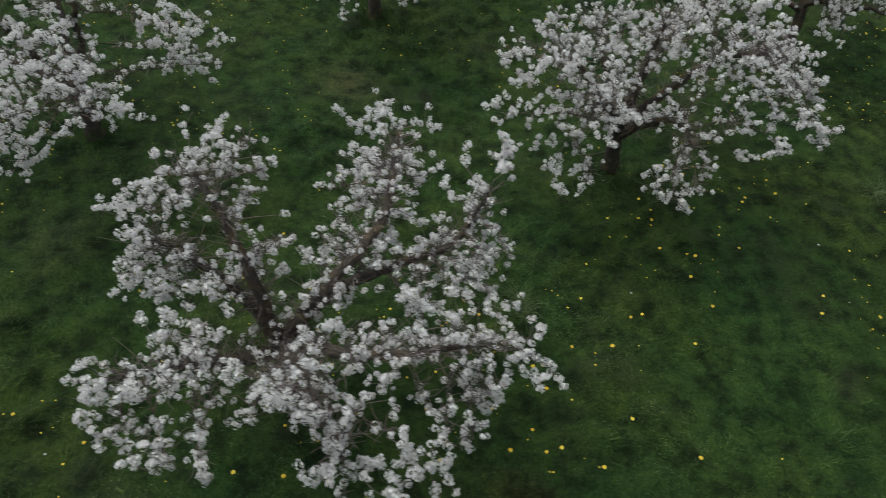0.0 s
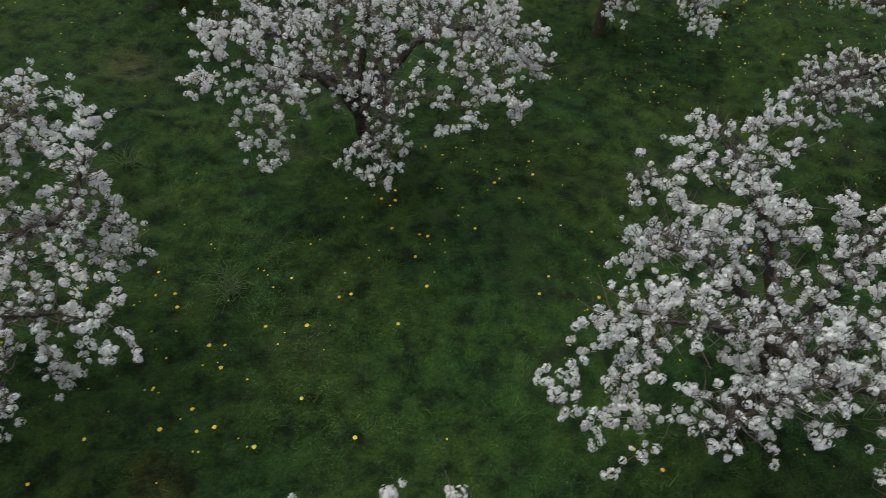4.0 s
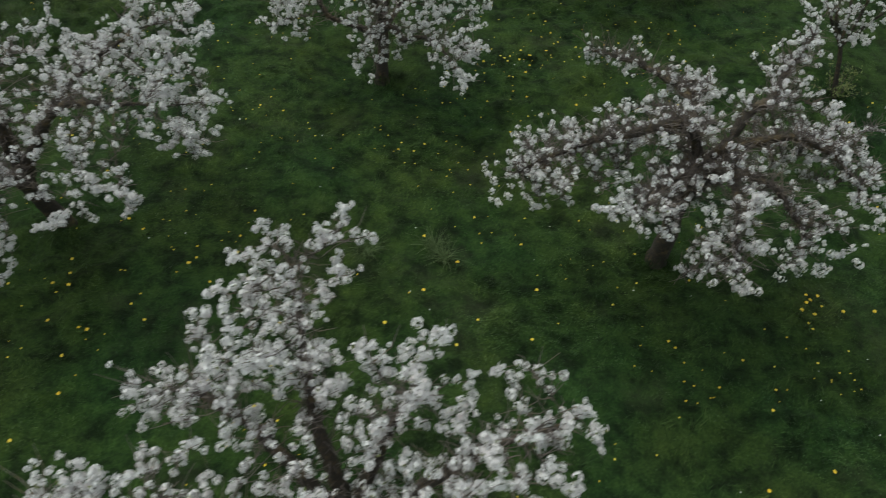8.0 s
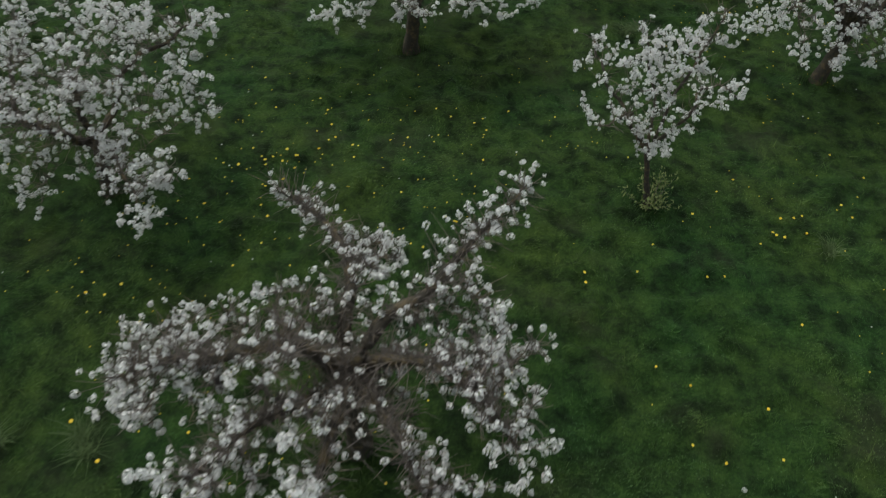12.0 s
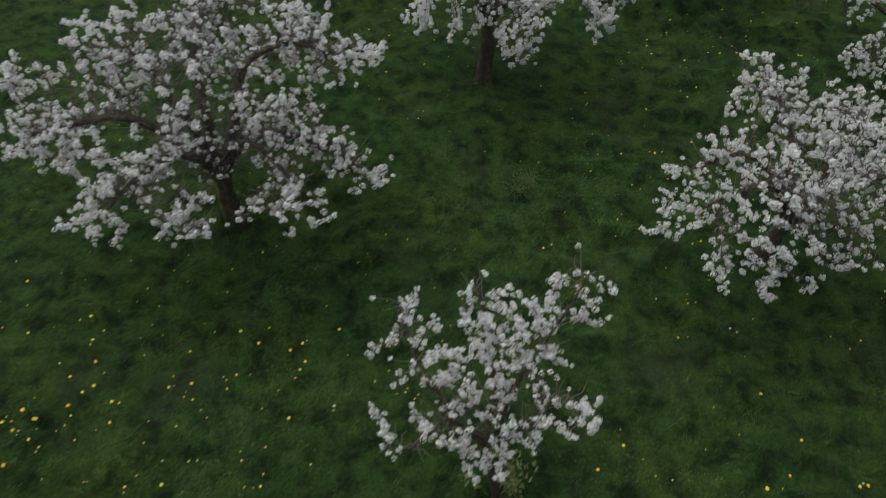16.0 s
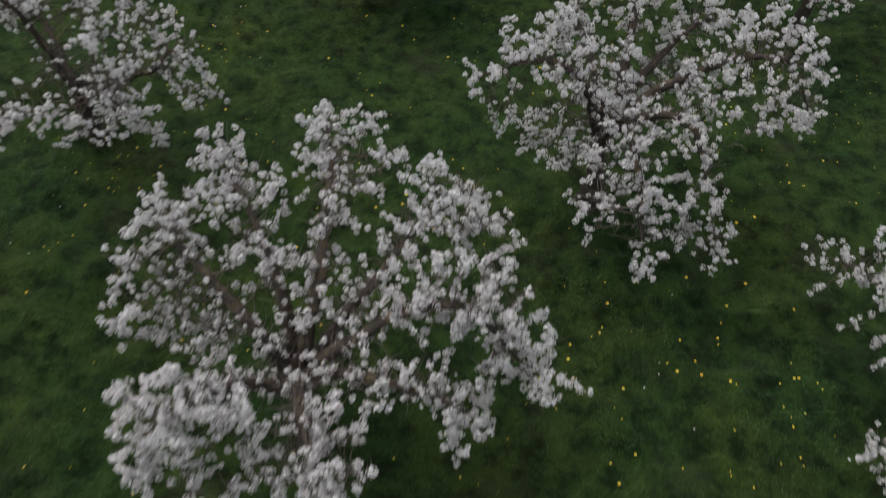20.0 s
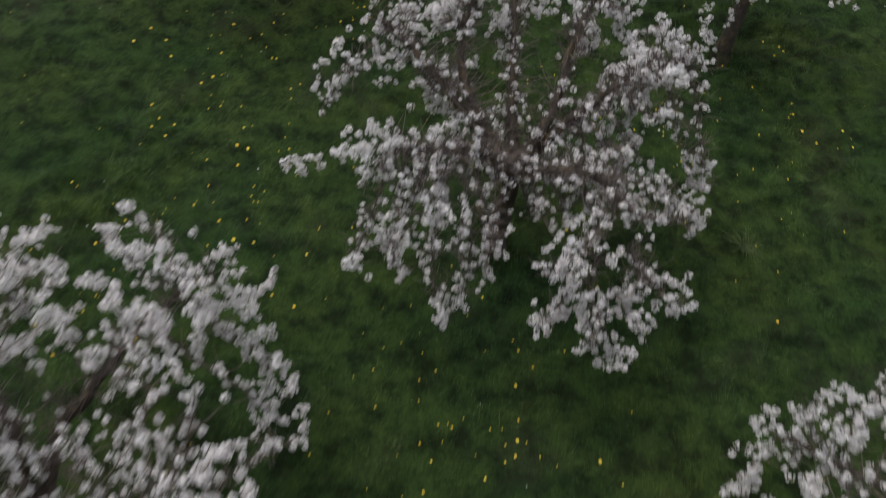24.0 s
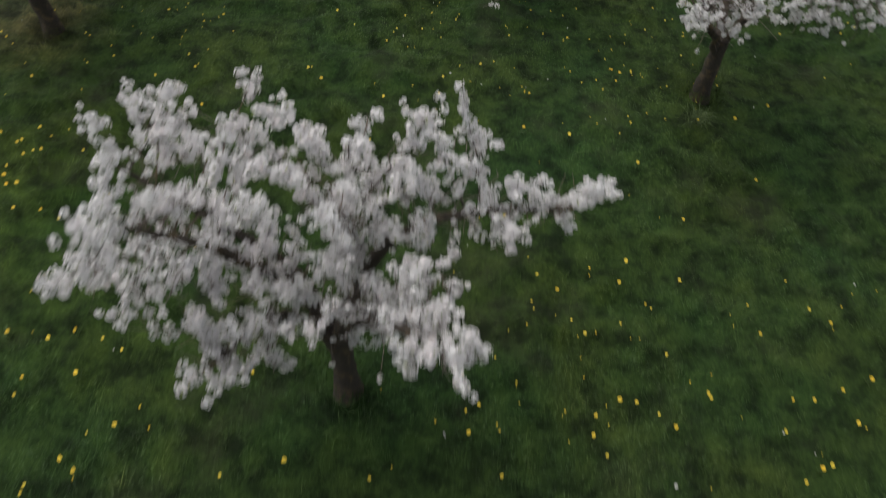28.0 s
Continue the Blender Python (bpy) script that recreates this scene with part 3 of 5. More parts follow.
# ---- the orchard: foot, fork, girth and the ends of the limbs of every tree ----
ORCHARD = []
ORCHARD.append(("old spreading fruit tree in full white blossom with two leaning leaders", 0.9, (-1.80, 4.40), (-1.75, 4.25, 1.25), 0.17, (0.6, 1.8), [
    (0.57, 5.40, 3.32, 0.30), (-2.80, 5.72, 3.10, 0.30), (-0.08, 3.61, 2.84, 0.48), (-3.19, 4.80, 2.83, 0.50), (-1.10, 2.80, 2.78, 0.47), (-2.78, 5.47, 2.77, 0.41), (-3.15, 5.25, 2.75, 0.36), (0.12, 5.55, 2.75, 0.36), (-2.35, 5.63, 2.71, 0.50), (-1.02, 5.82, 2.70, 0.36), (-0.76, 6.39, 2.69, 0.58), (-0.68, 5.38, 2.65, 0.58), (-0.79, 3.20, 2.61, 0.45), (-0.44, 5.91, 2.60, 0.36), (-1.25, 5.45, 2.50, 0.34), (-0.34, 4.53, 2.40, 0.40), (-1.20, 5.23, 2.40, 0.36), (0.31, 3.43, 2.38, 0.32), (0.42, 4.70, 2.35, 0.34), (-1.17, 4.78, 2.32, 0.36), (-1.20, 3.95, 2.30, 0.30), (-0.92, 3.90, 2.30, 0.40), (-0.84, 4.98, 2.30, 0.32), (0.28, 5.07, 2.28, 0.50), (0.71, 3.68, 2.24, 0.27), (-2.24, 3.31, 2.24, 0.42), (0.31, 2.95, 2.21, 0.31), (-0.33, 3.94, 2.20, 0.40)],
    [(-1.26, 4.15, 2.20, 0.40), (-1.41, 4.91, 2.20, 0.28), (-3.15, 4.23, 2.20, 0.36), (-0.12, 4.42, 2.20, 0.34), (-2.57, 3.91, 2.17, 0.50), (0.63, 4.25, 2.15, 0.40), (-0.14, 2.87, 2.15, 0.32), (-2.74, 3.04, 2.13, 0.36), (1.03, 3.70, 2.06, 0.30), (-2.02, 4.77, 2.02, 0.32), (-0.37, 2.43, 2.01, 0.33), (-3.11, 4.64, 2.01, 0.50), (-0.89, 2.54, 1.95, 0.44), (-3.22, 3.12, 1.92, 0.38), (0.51, 3.54, 1.70, 0.35), (-2.80, 2.75, 1.70, 0.36), (-2.45, 2.61, 1.67, 0.41), (-2.01, 3.00, 1.67, 0.42), (-0.00, 2.67, 1.60, 0.30), (0.40, 5.24, 1.59, 0.50)]))
ORCHARD.append(("old fruit tree in white blossom with a short dark trunk", 0.95, (2.76, 9.18), (2.65, 8.95, 1.10), 0.15, (0.4, 1.5), [
    (0.80, 8.16, 2.75, 0.30), (0.55, 7.80, 2.05, 0.28), (1.05, 7.76, 2.40, 0.32), (1.05, 9.05, 2.75, 0.34), (2.87, 8.56, 3.16, 0.55), (4.02, 8.66, 3.07, 0.31), (2.04, 8.31, 3.06, 0.34), (3.47, 7.85, 3.04, 0.50), (1.29, 8.02, 2.88, 0.44), (4.02, 8.22, 2.84, 0.37), (4.10, 11.30, 2.80, 0.45), (4.10, 10.33, 2.80, 0.41), (4.35, 8.79, 2.75, 0.27), (1.88, 7.90, 2.74, 0.37), (3.55, 10.09, 2.70, 0.38), (4.15, 10.48, 2.70, 0.40), (2.32, 8.36, 2.62, 0.37), (4.61, 7.84, 2.61, 0.38), (4.72, 11.00, 2.60, 0.40), (4.82, 9.38, 2.59, 0.32), (3.80, 9.59, 2.59, 0.44), (4.69, 10.27, 2.57, 0.48), (4.61, 8.60, 2.55, 0.28)],
    [(3.15, 9.05, 2.53, 0.50), (4.86, 9.03, 2.50, 0.28), (2.04, 7.39, 2.49, 0.44), (2.56, 10.52, 2.33, 0.50), (1.77, 9.82, 2.32, 0.50), (5.08, 7.66, 2.32, 0.30), (4.19, 7.54, 2.28, 0.47), (5.19, 9.70, 2.23, 0.42), (1.42, 7.71, 2.22, 0.48), (3.07, 7.97, 2.19, 0.38), (3.27, 7.46, 2.14, 0.40), (5.23, 9.04, 2.06, 0.41), (2.66, 8.39, 1.99, 0.42), (3.66, 10.85, 1.91, 0.55), (4.61, 10.17, 1.73, 0.55), (1.65, 7.30, 1.58, 0.50), (3.14, 7.19, 1.55, 0.50), (3.02, 11.19, 1.53, 0.55)]))
ORCHARD.append(("broad fruit tree in white blossom at the meadow edge", 1.1, (-6.18, 8.85), (-6.13, 8.85, 1.15), 0.15, (0.6, 1), [
    (-5.97, 8.85, 3.48, 0.55), (-6.80, 8.74, 3.25, 0.55), (-6.37, 9.58, 3.14, 0.55), (-5.25, 9.61, 2.87, 0.55), (-7.32, 9.68, 2.75, 0.55), (-7.06, 7.83, 2.67, 0.55), (-7.62, 8.43, 2.63, 0.55), (-6.74, 10.30, 2.61, 0.55), (-5.69, 7.67, 2.60, 0.60), (-5.71, 8.39, 2.60, 0.60), (-4.97, 7.15, 2.50, 0.50), (-4.34, 8.59, 2.36, 0.50), (-5.84, 10.51, 2.33, 0.55)],
    [(-5.54, 6.62, 2.30, 0.60), (-4.98, 7.28, 2.22, 0.50), (-4.63, 6.92, 2.17, 0.50), (-7.26, 7.27, 2.06, 0.55), (-7.34, 10.19, 2.05, 0.55), (-6.23, 7.06, 2.01, 0.55), (-8.05, 8.06, 1.90, 0.55), (-6.45, 10.72, 1.88, 0.55), (-4.12, 9.36, 1.85, 0.50), (-4.21, 8.63, 1.81, 0.43), (-8.28, 9.22, 1.79, 0.55), (-5.82, 6.46, 1.60, 0.40), (-8.44, 8.46, 1.28, 0.55)]))
ORCHARD.append(("old fruit tree with drooping boughs of white blossom", 0.95, (7.12, 13.70), (7.12, 13.93, 1.10), 0.14, (0.6, 1), [
    (7.40, 13.56, 2.90, 0.45), (7.78, 14.79, 2.80, 0.45), (6.18, 13.37, 2.80, 0.45), (7.85, 12.97, 2.75, 0.32), (6.36, 14.81, 2.70, 0.45), (6.86, 12.61, 2.60, 0.45), (7.99, 13.47, 2.51, 0.43), (7.66, 14.70, 2.48, 0.50), (7.71, 12.80, 2.39, 0.35), (8.64, 15.37, 2.30, 0.40), (5.76, 13.34, 2.28, 0.50), (5.83, 12.91, 2.20, 0.45), (6.85, 13.59, 2.17, 0.50), (6.85, 15.57, 2.07, 0.55), (6.97, 12.61, 2.06, 0.38)],
    [(8.09, 15.28, 2.00, 0.50), (8.65, 14.30, 2.00, 0.40), (8.12, 12.96, 1.91, 0.44), (7.04, 12.31, 1.82, 0.27), (8.04, 13.99, 1.74, 0.47), (8.68, 12.59, 1.69, 0.39), (5.63, 12.88, 1.66, 0.41), (5.48, 15.21, 1.58, 0.55), (5.34, 13.22, 1.58, 0.43), (8.80, 12.85, 1.50, 0.30), (8.76, 14.19, 1.47, 0.43), (8.60, 12.16, 1.44, 0.50), (7.08, 12.31, 1.37, 0.40), (7.40, 13.22, 1.29, 0.50)]))
ORCHARD.append(("old fruit tree in white blossom with a tall upright leader", 0.95, (8.05, 4.55), (8.10, 4.55, 1.15), 0.17, (0.85, 1.2), [
    (8.65, 5.20, 3.41, 0.49), (7.38, 3.33, 3.40, 0.43), (9.29, 4.16, 3.36, 0.50), (7.73, 6.31, 3.32, 0.50), (8.20, 3.37, 3.31, 0.50), (7.17, 5.06, 3.30, 0.42), (7.09, 5.79, 3.26, 0.31), (6.43, 3.96, 3.19, 0.33), (7.06, 6.54, 3.11, 0.30), (8.32, 5.23, 3.07, 0.40), (6.01, 4.07, 3.06, 0.32), (10.01, 4.92, 3.06, 0.30), (6.87, 6.12, 3.03, 0.26), (6.62, 5.84, 3.02, 0.29), (7.66, 5.56, 2.96, 0.45), (7.76, 5.08, 2.90, 0.34), (8.24, 4.82, 2.95, 0.36), (7.38, 4.53, 2.85, 0.36), (8.51, 4.51, 2.95, 0.34), (7.89, 4.44, 2.80, 0.34), (9.05, 4.51, 3.00, 0.34), (6.80, 4.50, 2.80, 0.32), (6.13, 3.55, 2.94, 0.35), (7.45, 3.23, 2.90, 0.39)],
    [(9.51, 5.15, 2.89, 0.50), (6.80, 4.99, 2.89, 0.36), (7.14, 4.06, 2.77, 0.40), (6.29, 5.05, 2.71, 0.28), (8.44, 4.30, 2.69, 0.50), (6.66, 3.16, 2.65, 0.45), (7.17, 3.72, 2.49, 0.37), (7.16, 5.34, 2.48, 0.44), (5.87, 4.09, 2.46, 0.44), (6.02, 3.33, 2.45, 0.34), (6.25, 5.20, 2.40, 0.36), (5.31, 3.47, 2.34, 0.30), (6.56, 6.94, 2.20, 0.30), (8.66, 2.67, 2.05, 0.55), (5.88, 3.24, 1.96, 0.39), (7.09, 6.38, 1.67, 0.55), (8.38, 4.65, 1.66, 0.50)]))
ORCHARD.append(("old fruit tree in full white blossom on the meadow", 0.7, (3.70, 0.60), (3.75, 0.60, 1.15), 0.15, (0.6, 1), [
    (3.60, 1.65, 3.56, 0.22), (3.91, 0.60, 3.40, 0.55), (3.85, 1.73, 3.28, 0.22), (3.08, 0.49, 3.04, 0.55), (4.52, 0.89, 2.98, 0.55), (4.10, -0.28, 2.82, 0.55), (5.07, -0.08, 2.60, 0.55), (4.46, 1.86, 2.60, 0.55), (2.56, 1.43, 2.58, 0.55), (2.82, -0.42, 2.58, 0.55), (2.26, 0.18, 2.46, 0.55), (4.56, -0.83, 2.42, 0.55)],
    [(3.16, 1.95, 2.39, 0.22), (5.15, 1.31, 2.25, 0.55), (3.65, -1.19, 2.20, 0.55), (5.63, -0.09, 1.97, 0.55), (2.00, 1.57, 1.87, 0.55), (5.01, -1.11, 1.76, 0.55), (5.91, 0.60, 1.69, 0.55), (2.08, -0.88, 1.63, 0.55), (1.60, 0.97, 1.55, 0.55), (3.89, -1.64, 1.41, 0.55), (1.44, 0.21, 1.39, 0.55)]))
ORCHARD.append(("flat-topped old fruit tree with bare twigs showing between white blossom", 0.72, (12.05, 9.58), (12.00, 9.50, 1.60), 0.16, (0.25, 4), [
    (11.67, 8.72, 3.09, 0.50), (13.86, 9.35, 2.98, 0.22), (13.20, 10.84, 2.96, 0.42), (12.00, 7.93, 2.96, 0.50), (13.44, 9.75, 2.92, 0.38), (13.80, 11.57, 2.92, 0.30), (13.82, 8.58, 2.72, 0.30), (10.88, 7.90, 2.68, 0.38), (13.24, 8.40, 2.62, 0.34), (12.05, 9.62, 2.60, 0.35), (12.25, 10.37, 2.60, 0.35), (13.70, 9.01, 2.53, 0.34), (11.26, 9.78, 2.50, 0.35), (12.82, 9.81, 2.50, 0.35), (10.96, 9.94, 2.48, 0.34), (14.14, 8.36, 2.43, 0.24), (13.70, 8.24, 2.42, 0.28), (11.07, 9.34, 2.40, 0.30), (11.25, 8.45, 2.39, 0.47), (13.36, 9.81, 2.30, 0.48), (13.30, 9.69, 2.30, 0.35), (10.77, 9.22, 2.30, 0.32), (11.72, 7.87, 2.26, 0.45), (12.04, 7.34, 2.26, 0.26), (12.20, 11.08, 2.23, 0.38)],
    [(11.86, 9.11, 2.20, 0.35), (11.14, 8.87, 2.20, 0.35), (10.43, 9.26, 2.20, 0.28), (13.20, 8.08, 2.18, 0.26), (13.53, 7.95, 2.17, 0.26), (10.10, 8.73, 2.15, 0.36), (10.25, 10.04, 2.15, 0.30), (12.69, 9.12, 2.10, 0.35), (10.88, 8.87, 2.10, 0.28), (11.42, 11.80, 2.07, 0.20), (10.73, 11.92, 2.00, 0.15), (9.69, 9.53, 2.00, 0.38), (11.72, 7.82, 2.00, 0.30), (12.88, 7.84, 1.96, 0.28), (9.83, 8.94, 1.70, 0.26), (9.42, 8.97, 1.50, 0.17), (9.28, 9.70, 1.49, 0.22)]))
ORCHARD.append(("slim young fruit tree in white blossom with suckers at its foot", 1.9, (16.29, 14.42), (16.02, 14.75, 1.20), 0.055, (1, 0.3), [
    (16.95, 15.90, 3.00, 0.14), (17.20, 15.80, 2.90, 0.12), (16.60, 16.00, 2.85, 0.12), (17.00, 15.72, 2.75, 0.16), (15.75, 16.00, 2.70, 0.12), (16.55, 15.80, 2.65, 0.16), (17.08, 15.53, 2.60, 0.12), (16.50, 15.60, 2.60, 0.30), (15.57, 14.96, 2.58, 0.33), (16.30, 15.60, 2.55, 0.35), (15.95, 15.83, 2.53, 0.18), (17.02, 14.46, 2.52, 0.25), (15.00, 15.70, 2.50, 0.19), (15.95, 15.50, 2.50, 0.33), (16.35, 15.30, 2.50, 0.40), (15.30, 15.35, 2.45, 0.25)],
    [(15.80, 15.10, 2.45, 0.38), (16.10, 15.25, 2.40, 0.40), (16.75, 14.55, 2.40, 0.25), (16.56, 15.28, 2.35, 0.33), (14.55, 15.15, 2.30, 0.10), (14.80, 15.20, 2.30, 0.12), (16.60, 14.78, 2.25, 0.18), (15.00, 14.90, 2.20, 0.19), (15.95, 14.75, 2.15, 0.33), (15.62, 14.60, 2.00, 0.22), (14.99, 14.24, 1.93, 0.22), (15.30, 14.35, 1.90, 0.12), (16.50, 14.30, 1.70, 0.10), (15.98, 14.35, 1.55, 0.30)]))
ORCHARD.append(("old fruit tree with a bare leaning trunk and hanging white blossom", 1.1, (11.68, 18.70), (11.80, 18.52, 1.30), 0.16, (0.55, 2.0), [
    (10.83, 18.74, 3.35, 0.55), (11.66, 18.85, 3.35, 0.26), (11.26, 19.58, 3.26, 0.30), (11.85, 17.97, 3.15, 0.42), (12.99, 19.71, 3.14, 0.50), (11.20, 20.86, 3.08, 0.43), (13.75, 19.51, 2.94, 0.50), (11.67, 20.95, 2.93, 0.35), (10.57, 21.80, 2.90, 0.35), (9.90, 19.49, 2.88, 0.50), (12.60, 18.45, 2.78, 0.50), (12.18, 20.73, 2.76, 0.32), (13.68, 20.07, 2.70, 0.26), (11.96, 19.62, 2.67, 0.50), (10.94, 17.29, 2.60, 0.50), (12.54, 20.63, 2.60, 0.45), (9.30, 22.01, 2.60, 0.45), (9.04, 18.97, 2.60, 0.45), (11.01, 20.18, 2.60, 0.26), (12.90, 18.27, 2.50, 0.40), (10.36, 19.14, 2.42, 0.42), (11.94, 19.28, 2.40, 0.40), (11.58, 17.81, 2.40, 0.40), (9.24, 18.12, 2.30, 0.45)],
    [(10.06, 17.84, 2.30, 0.55), (13.19, 18.88, 2.30, 0.34), (10.34, 19.63, 2.22, 0.44), (13.02, 18.55, 2.20, 0.34), (13.43, 18.57, 2.06, 0.50), (11.18, 20.72, 2.05, 0.55), (13.44, 18.64, 2.00, 0.30), (11.94, 17.00, 1.98, 0.50), (12.72, 20.15, 1.97, 0.55), (9.46, 18.41, 1.97, 0.50), (10.92, 17.59, 1.90, 0.35), (10.98, 16.79, 1.87, 0.30), (12.85, 18.00, 1.85, 0.34), (13.23, 17.58, 1.83, 0.50), (10.22, 17.06, 1.60, 0.35), (14.03, 18.45, 1.53, 0.36), (14.21, 18.76, 1.46, 0.30)]))
ORCHARD.append(("old fruit tree in white blossom with a long side limb", 0.95, (20.50, 18.85), (20.60, 18.85, 1.20), 0.16, (0.6, 1), [
    (19.87, 17.68, 3.18, 0.55), (20.46, 18.40, 3.13, 0.55), (20.21, 19.71, 2.76, 0.55), (19.43, 18.14, 2.71, 0.33), (19.81, 20.46, 2.60, 0.40), (19.39, 17.54, 2.55, 0.30), (19.12, 18.05, 2.49, 0.32), (19.83, 17.28, 2.37, 0.38), (20.07, 18.76, 2.36, 0.50), (20.88, 19.87, 2.34, 0.42), (21.66, 20.20, 2.32, 0.50), (19.33, 19.01, 2.31, 0.44), (21.69, 17.22, 2.27, 0.55), (19.24, 17.43, 2.22, 0.33), (20.48, 20.23, 2.09, 0.30), (20.62, 20.80, 2.03, 0.31), (21.21, 18.41, 1.95, 0.48)],
    [(22.18, 17.71, 1.89, 0.55), (18.90, 18.10, 1.88, 0.44), (21.43, 19.35, 1.87, 0.50), (19.05, 19.06, 1.87, 0.41), (20.29, 20.85, 1.83, 0.26), (21.25, 17.90, 1.81, 0.34), (20.01, 21.04, 1.81, 0.26), (20.49, 20.01, 1.80, 0.34), (18.24, 17.84, 1.66, 0.30), (19.86, 20.77, 1.62, 0.27), (19.20, 17.28, 1.60, 0.41), (22.46, 18.40, 1.56, 0.55), (20.86, 17.78, 1.51, 0.46), (19.79, 17.22, 1.50, 0.49), (21.64, 20.20, 1.40, 0.55), (18.73, 19.06, 1.27, 0.50)]))
ORCHARD.append(("large rounded fruit tree in dense white blossom", 1.3, (15.68, 23.16), (15.70, 23.25, 1.50), 0.17, (0.9, 1.5), [
    (15.28, 21.94, 3.51, 0.50), (17.15, 24.49, 3.33, 0.28), (16.98, 24.12, 3.31, 0.26), (17.57, 23.88, 3.27, 0.40), (16.19, 25.78, 3.21, 0.30), (15.61, 26.10, 3.20, 0.30), (17.12, 25.02, 3.18, 0.42), (16.70, 24.40, 3.16, 0.29), (15.59, 25.40, 3.15, 0.32), (14.65, 22.01, 3.08, 0.39), (14.07, 24.06, 3.08, 0.40), (16.18, 24.77, 3.06, 0.37), (16.95, 25.52, 3.00, 0.30), (14.40, 25.44, 3.00, 0.35), (16.38, 25.35, 3.00, 0.24), (17.63, 24.53, 2.99, 0.42), (15.91, 25.19, 2.98, 0.29), (16.51, 21.57, 2.97, 0.38), (15.54, 25.73, 2.97, 0.34), (17.99, 23.54, 2.95, 0.48), (17.08, 23.75, 2.92, 0.36), (13.98, 23.72, 2.91, 0.30), (15.18, 24.85, 2.90, 0.40), (16.89, 23.74, 2.90, 0.40), (14.60, 24.64, 2.79, 0.43), (15.04, 22.00, 2.74, 0.37), (15.93, 24.27, 2.73, 0.32), (16.39, 21.71, 2.70, 0.30), (15.60, 24.05, 2.70, 0.35), (14.50, 25.27, 2.67, 0.50), (16.82, 23.12, 2.60, 0.40), (17.39, 23.44, 2.60, 0.30), (15.74, 22.12, 2.60, 0.32)],
    [(15.79, 23.96, 2.57, 0.42), (14.53, 21.84, 2.45, 0.31), (13.92, 23.51, 2.41, 0.45), (15.92, 23.60, 2.40, 0.40), (16.37, 23.95, 2.40, 0.35), (13.69, 24.92, 2.40, 0.45), (17.70, 25.45, 2.40, 0.35), (16.48, 22.41, 2.40, 0.40), (18.46, 23.20, 2.33, 0.50), (17.36, 22.98, 2.30, 0.40), (14.97, 24.36, 2.24, 0.50), (15.19, 21.62, 2.22, 0.45), (16.13, 21.49, 2.21, 0.46), (13.90, 23.47, 2.20, 0.40), (15.31, 23.06, 2.20, 0.40), (14.39, 21.91, 2.14, 0.39), (16.24, 23.08, 2.10, 0.35), (14.46, 23.21, 2.00, 0.45), (18.14, 23.69, 1.90, 0.40), (17.74, 22.71, 1.86, 0.50), (17.91, 23.25, 1.70, 0.35), (16.27, 21.92, 1.50, 0.35)]))
ORCHARD.append(("rounded old fruit tree in white blossom with drooping branches", 1.1, (19.63, 27.80), (19.50, 27.95, 1.50), 0.18, (0.85, 1), [
    (19.98, 25.35, 1.85, 0.34), (19.90, 25.90, 2.20, 0.34), (18.68, 26.81, 2.00, 0.34), (19.00, 26.98, 2.00, 0.32), (19.67, 26.77, 2.30, 0.30), (19.11, 28.99, 3.64, 0.50), (20.20, 29.00, 3.61, 0.43), (19.87, 29.61, 3.57, 0.49), (18.88, 27.36, 3.54, 0.39), (21.64, 28.36, 3.46, 0.43), (21.97, 27.62, 3.37, 0.30), (18.50, 27.99, 3.34, 0.42), (19.92, 30.41, 3.30, 0.35), (17.98, 27.74, 3.28, 0.41), (19.41, 27.44, 3.25, 0.39), (20.37, 27.20, 3.23, 0.39), (19.71, 28.89, 3.20, 0.43), (21.27, 28.59, 3.16, 0.41), (21.30, 27.23, 3.15, 0.31), (20.79, 27.99, 3.15, 0.50), (20.89, 27.18, 3.14, 0.30), (18.50, 27.34, 3.06, 0.42), (21.01, 29.25, 3.03, 0.49), (19.19, 26.95, 2.98, 0.41), (20.36, 26.62, 2.86, 0.43)],
    [(19.75, 26.70, 2.83, 0.38), (20.28, 28.95, 2.81, 0.48), (17.47, 27.39, 2.76, 0.30), (21.68, 27.20, 2.75, 0.43), (19.35, 26.37, 2.74, 0.36), (18.95, 29.25, 2.67, 0.50), (18.72, 28.91, 2.60, 0.35), (19.75, 26.05, 2.49, 0.43), (20.75, 27.78, 2.30, 0.35), (19.54, 27.64, 2.30, 0.40), (19.13, 27.95, 2.30, 0.35), (19.16, 25.73, 2.22, 0.50), (20.18, 27.44, 2.20, 0.40), (20.65, 26.36, 2.12, 0.50), (22.51, 28.11, 2.00, 0.35), (20.43, 28.89, 1.96, 0.50), (18.82, 27.37, 1.70, 0.30), (18.30, 27.77, 1.69, 0.50), (20.03, 25.39, 1.65, 0.30), (21.08, 26.08, 1.33, 0.50)]))
